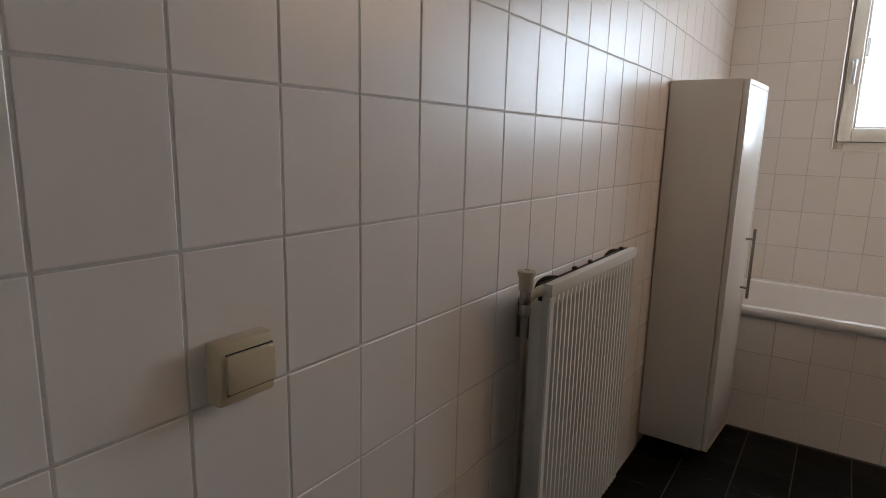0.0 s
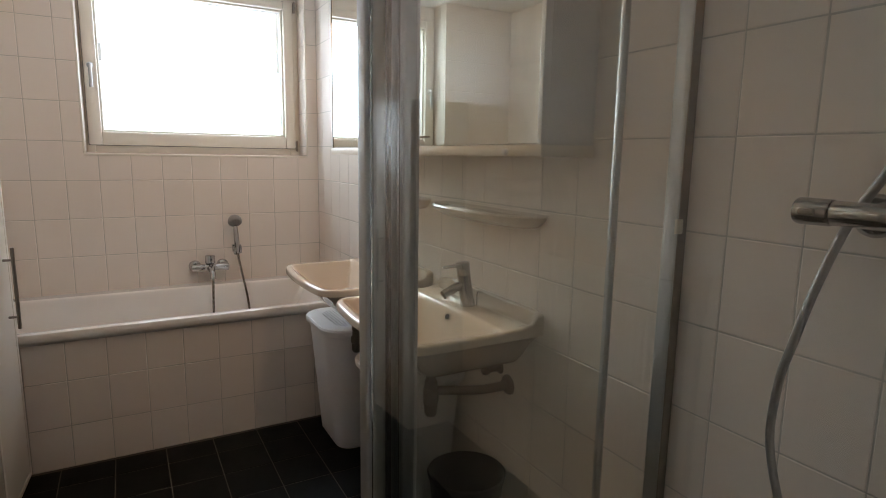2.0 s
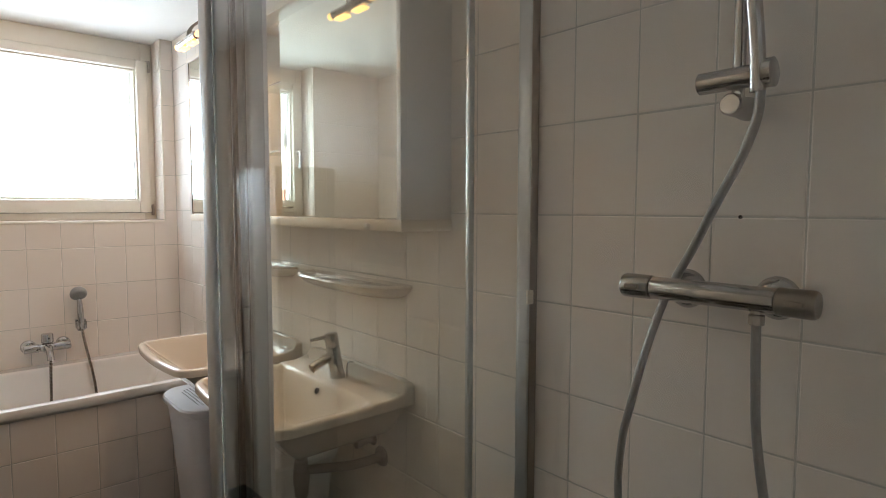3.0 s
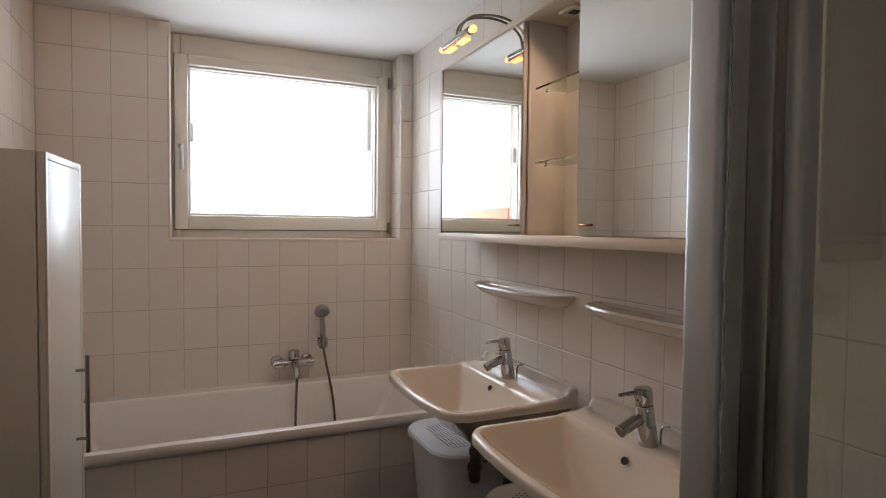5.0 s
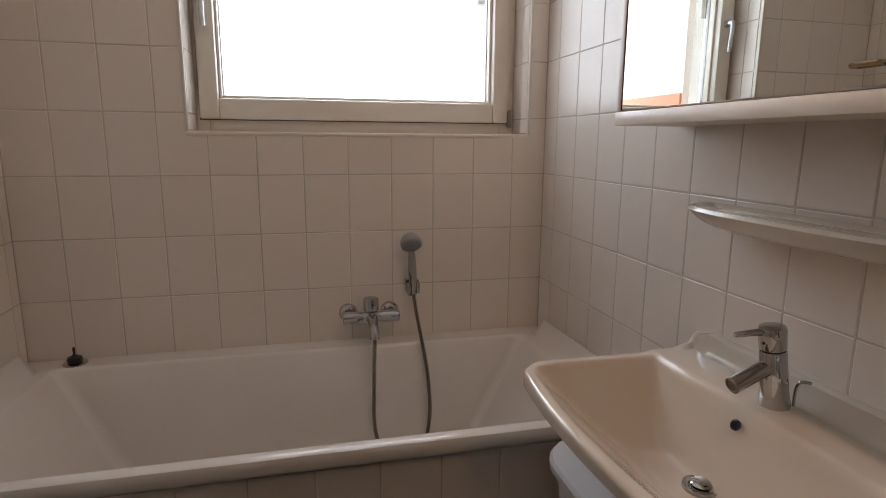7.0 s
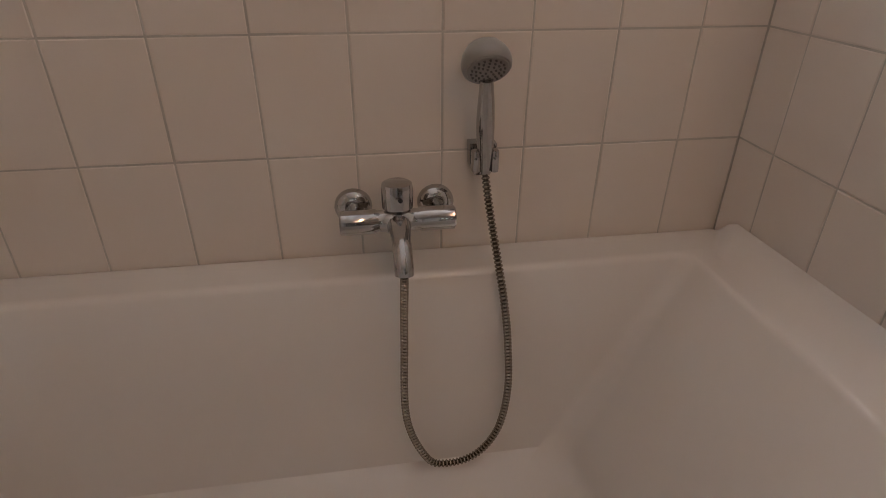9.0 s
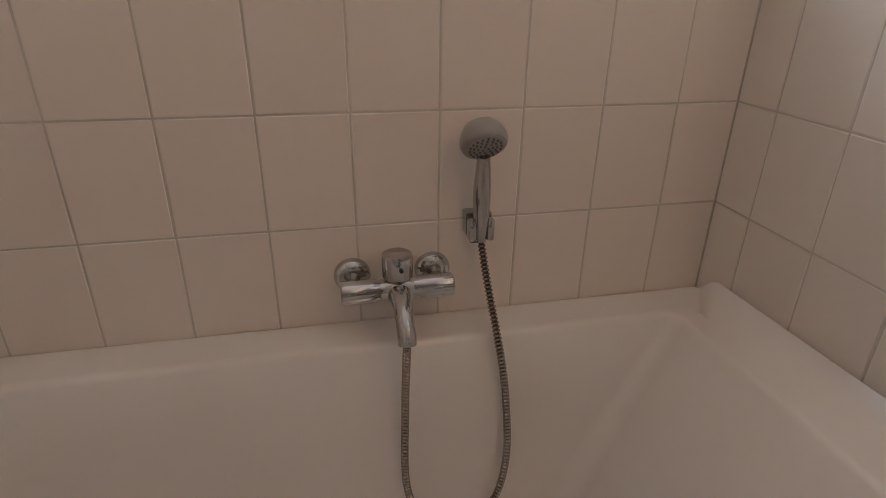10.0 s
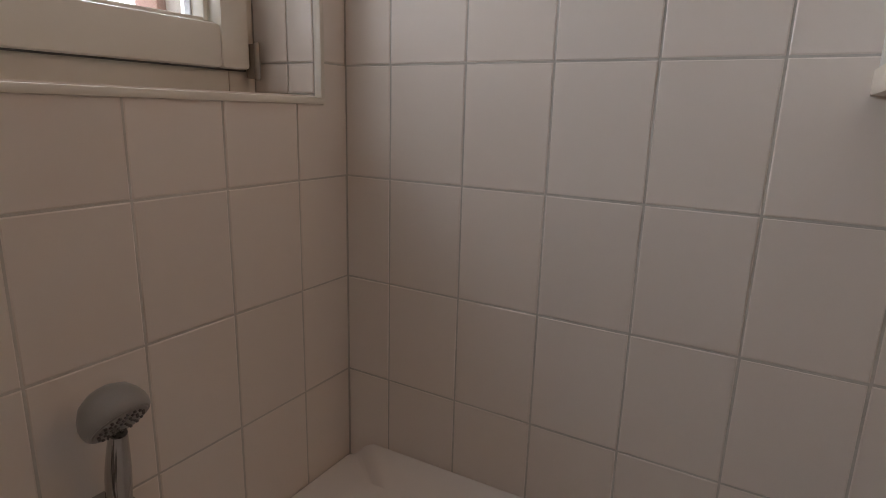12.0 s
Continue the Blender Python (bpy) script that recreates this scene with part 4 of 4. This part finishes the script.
part("handle", tube(bmesh.new(), smooth_line([(-0.070, -3.196, 1.530), (-0.074, -3.194, 1.60), (-0.095, -3.190, 1.70), (-0.125, -3.186, 1.77)], 5), 0.012, 14), CHROME, hs2)
part("head", lathe(bmesh.new(), (-0.130, -3.186, 1.800), (-0.75, 0, -0.65), [(0.012, -0.018), (0.034, -0.010), (0.045, 0.0), (0.044, 0.012), (0.036, 0.014)], 28), GREYP, hs2)

plug = thing("wall_plug", (0, -3.150, 1.333), "small dark filled screw hole in the tile joint", "wall plug")
part("filler", lathe(bmesh.new(), (0.001, -3.150, 1.333), (-1, 0, 0), [(0.0038, 0), (0.0034, 0.0012), (0.002, 0.0015)], 10), NEARBLACK, plug)

# ---------------------------------------------------------------- tiles, each one a piece of its wall
J = 0.0015             # half a joint
PIECES = {}


def tile_mesh(w, h, t=0.004, mat=None):
    """A tile w by h lying in x and z, its face at y = 0 looking to -y, with softened edges."""
    key = (round(w, 4), round(h, 4), mat.name)
    if key not in PIECES:
        b = 0.0018
        v = [(-w / 2, t, -h / 2), (w / 2, t, -h / 2), (w / 2, t, h / 2), (-w / 2, t, h / 2),
             (-w / 2, b * 0.6, -h / 2), (w / 2, b * 0.6, -h / 2), (w / 2, b * 0.6, h / 2), (-w / 2, b * 0.6, h / 2),
             (-w / 2 + b, 0, -h / 2 + b), (w / 2 - b, 0, -h / 2 + b), (w / 2 - b, 0, h / 2 - b), (-w / 2 + b, 0, h / 2 - b)]
        f = [(8, 9, 10, 11)]
        for i in range(4):
            j = (i + 1) % 4
            f += [(i, j, j + 4, i + 4), (i + 4, j + 4, j + 8, i + 8)]
        me = bpy.data.meshes.new("tile")
        me.from_pydata(v, [], f)
        me.materials.append(mat)
        PIECES[key] = me
    return PIECES[key]


def cuts(lo, hi, start, step):
    """The joints' places between lo and hi, where one joint lies at start."""
    k = math.ceil((lo - start) / step + 1e-6)
    out = [lo]
    while start + k * step < hi - 1e-6:
        if start + k * step - out[-1] > 0.012:
            out.append(start + k * step)
        k += 1
    if hi - out[-1] < 0.012 and len(out) > 1:
        out.pop()
    return out + [hi]


rnd = random.Random(4)


def lay(parent, place, us, vs, hole=None, near=None, mat=TILE, J=J):
    """Tiles in the grid us by vs; place(u, v) gives the pose of a tile's centre. Those that near() rules out become one mesh."""
    rest = bmesh.new()
    for u0, u1 in zip(us, us[1:]):
        for v0, v1 in zip(vs, vs[1:]):
            cells = [(u0, u1, v0, v1)]
            if hole and u1 > hole[0] and u0 < hole[1] and v1 > hole[2] and v0 < hole[3]:
                if u0 < hole[0] - 0.004 < u1 and v0 < hole[2] - 0.004 < v1 or u0 < hole[1] + 0.004 < u1 and v0 < hole[2] - 0.004 < v1:
                    left = u0 < hole[0]
                    k = hole[0] - J if left else hole[1] + J
                    a, b, c, d, e = u0 + J, u1 - J, v0 + J, v1 - J, hole[2] - J
                    ring = [(a, c), (b, c), (b, e), (k, e), (k, d), (a, d)] if left else [(a, c), (b, c), (b, d), (k, d), (k, e), (a, e)]
                    me = bpy.data.meshes.new("cut_tile")
                    me.from_pydata([(x, yy, z) for yy in (0, 0.004) for x, z in ring], [], [tuple(range(6))] + [(q, q + 6, (q + 1) % 6 + 6, (q + 1) % 6) for q in range(6)])
                    me.materials.append(mat)
                    new("tile", me).parent = parent
                    continue
                cells = []
                if u0 < hole[0] - 0.004:
                    cells.append((u0, hole[0], v0, v1))
                if u1 > hole[1] + 0.004:
                    cells.append((hole[1], u1, v0, v1))
                a, b = max(u0, hole[0]), min(u1, hole[1])
                if v0 < hole[2] - 0.004:
                    cells.append((a, b, v0, hole[2]))
                if v1 > hole[3] + 0.004:
                    cells.append((a, b, hole[3], v1))
            for a, b, c, d in cells:
                w, h = b - a - 2 * J, d - c - 2 * J
                if w < 0.004 or h < 0.004:
                    continue
                m = place((a + b) / 2, (c + d) / 2)
                tilt = pose(0, rnd.uniform(-0.0003, 0.0003), 0, rnd.uniform(-0.18, 0.18), 0, rnd.uniform(-0.18, 0.18))
                me = tile_mesh(w, h, mat=mat)
                if near is None or near((a + b) / 2, (c + d) / 2):
                    ob = new("tile", me)
                    ob.parent = parent
                    ob.matrix_basis = m @ tilt
                else:
                    k = len(rest.verts)
                    rest.from_mesh(me)
                    rest.verts.ensure_lookup_table()
                    bmesh.ops.transform(rest, matrix=m @ tilt, verts=rest.verts[k:])
    if rest.verts:
        part("far_tiles", rest, mat, parent, kind="stuff", smooth=0)
    else:
        rest.free()


rows = cuts(FLOOR, CEIL, 0.133, 0.2)
lay(wall_far, lambda u, v: pose(u, 0, v), cuts(LEFT, 0, -0.126, 0.15), rows, hole=(OPEN_X0 - 0.002, OPEN_X1 + 0.002, OPEN_Z0 - 0.010, 9))
lay(wall_right, lambda u, v: pose(0, u, v, 0, 0, -90), cuts(BACK, 0, -0.101, 0.15), rows, near=lambda u, v: u > -3.60)
lay(wall_left, lambda u, v: pose(LEFT, u, v, 0, 0, 90), cuts(BACK, 0, -0.047, 0.15), rows, near=lambda u, v: u > -3.65)
lay(apron, lambda u, v: pose(u, -0.783, v), cuts(LEFT + 0.002, -0.002, -0.126, 0.15), cuts(FLOOR, 0.513, 0.133, 0.2))
lay(wall_far, lambda u, v: pose(OPEN_X1 - 0.003, u, v, 0, 0, -90), [0.013, 0.075, 0.159], cuts(OPEN_Z0 + 0.003, CEIL, 0.133, 0.2))
lay(wall_far, lambda u, v: pose(OPEN_X0 + 0.003, u, v, 0, 0, 90), [0.013, 0.075, 0.159], cuts(OPEN_Z0 + 0.003, CEIL, 0.133, 0.2))
lay(floor, lambda u, v: pose(u, v, FLOOR, -90, 0, 0), cuts(LEFT, 0, -0.375, 0.2), cuts(BACK, -0.80, -0.945, 0.2), mat=FTILE, J=0.0019)
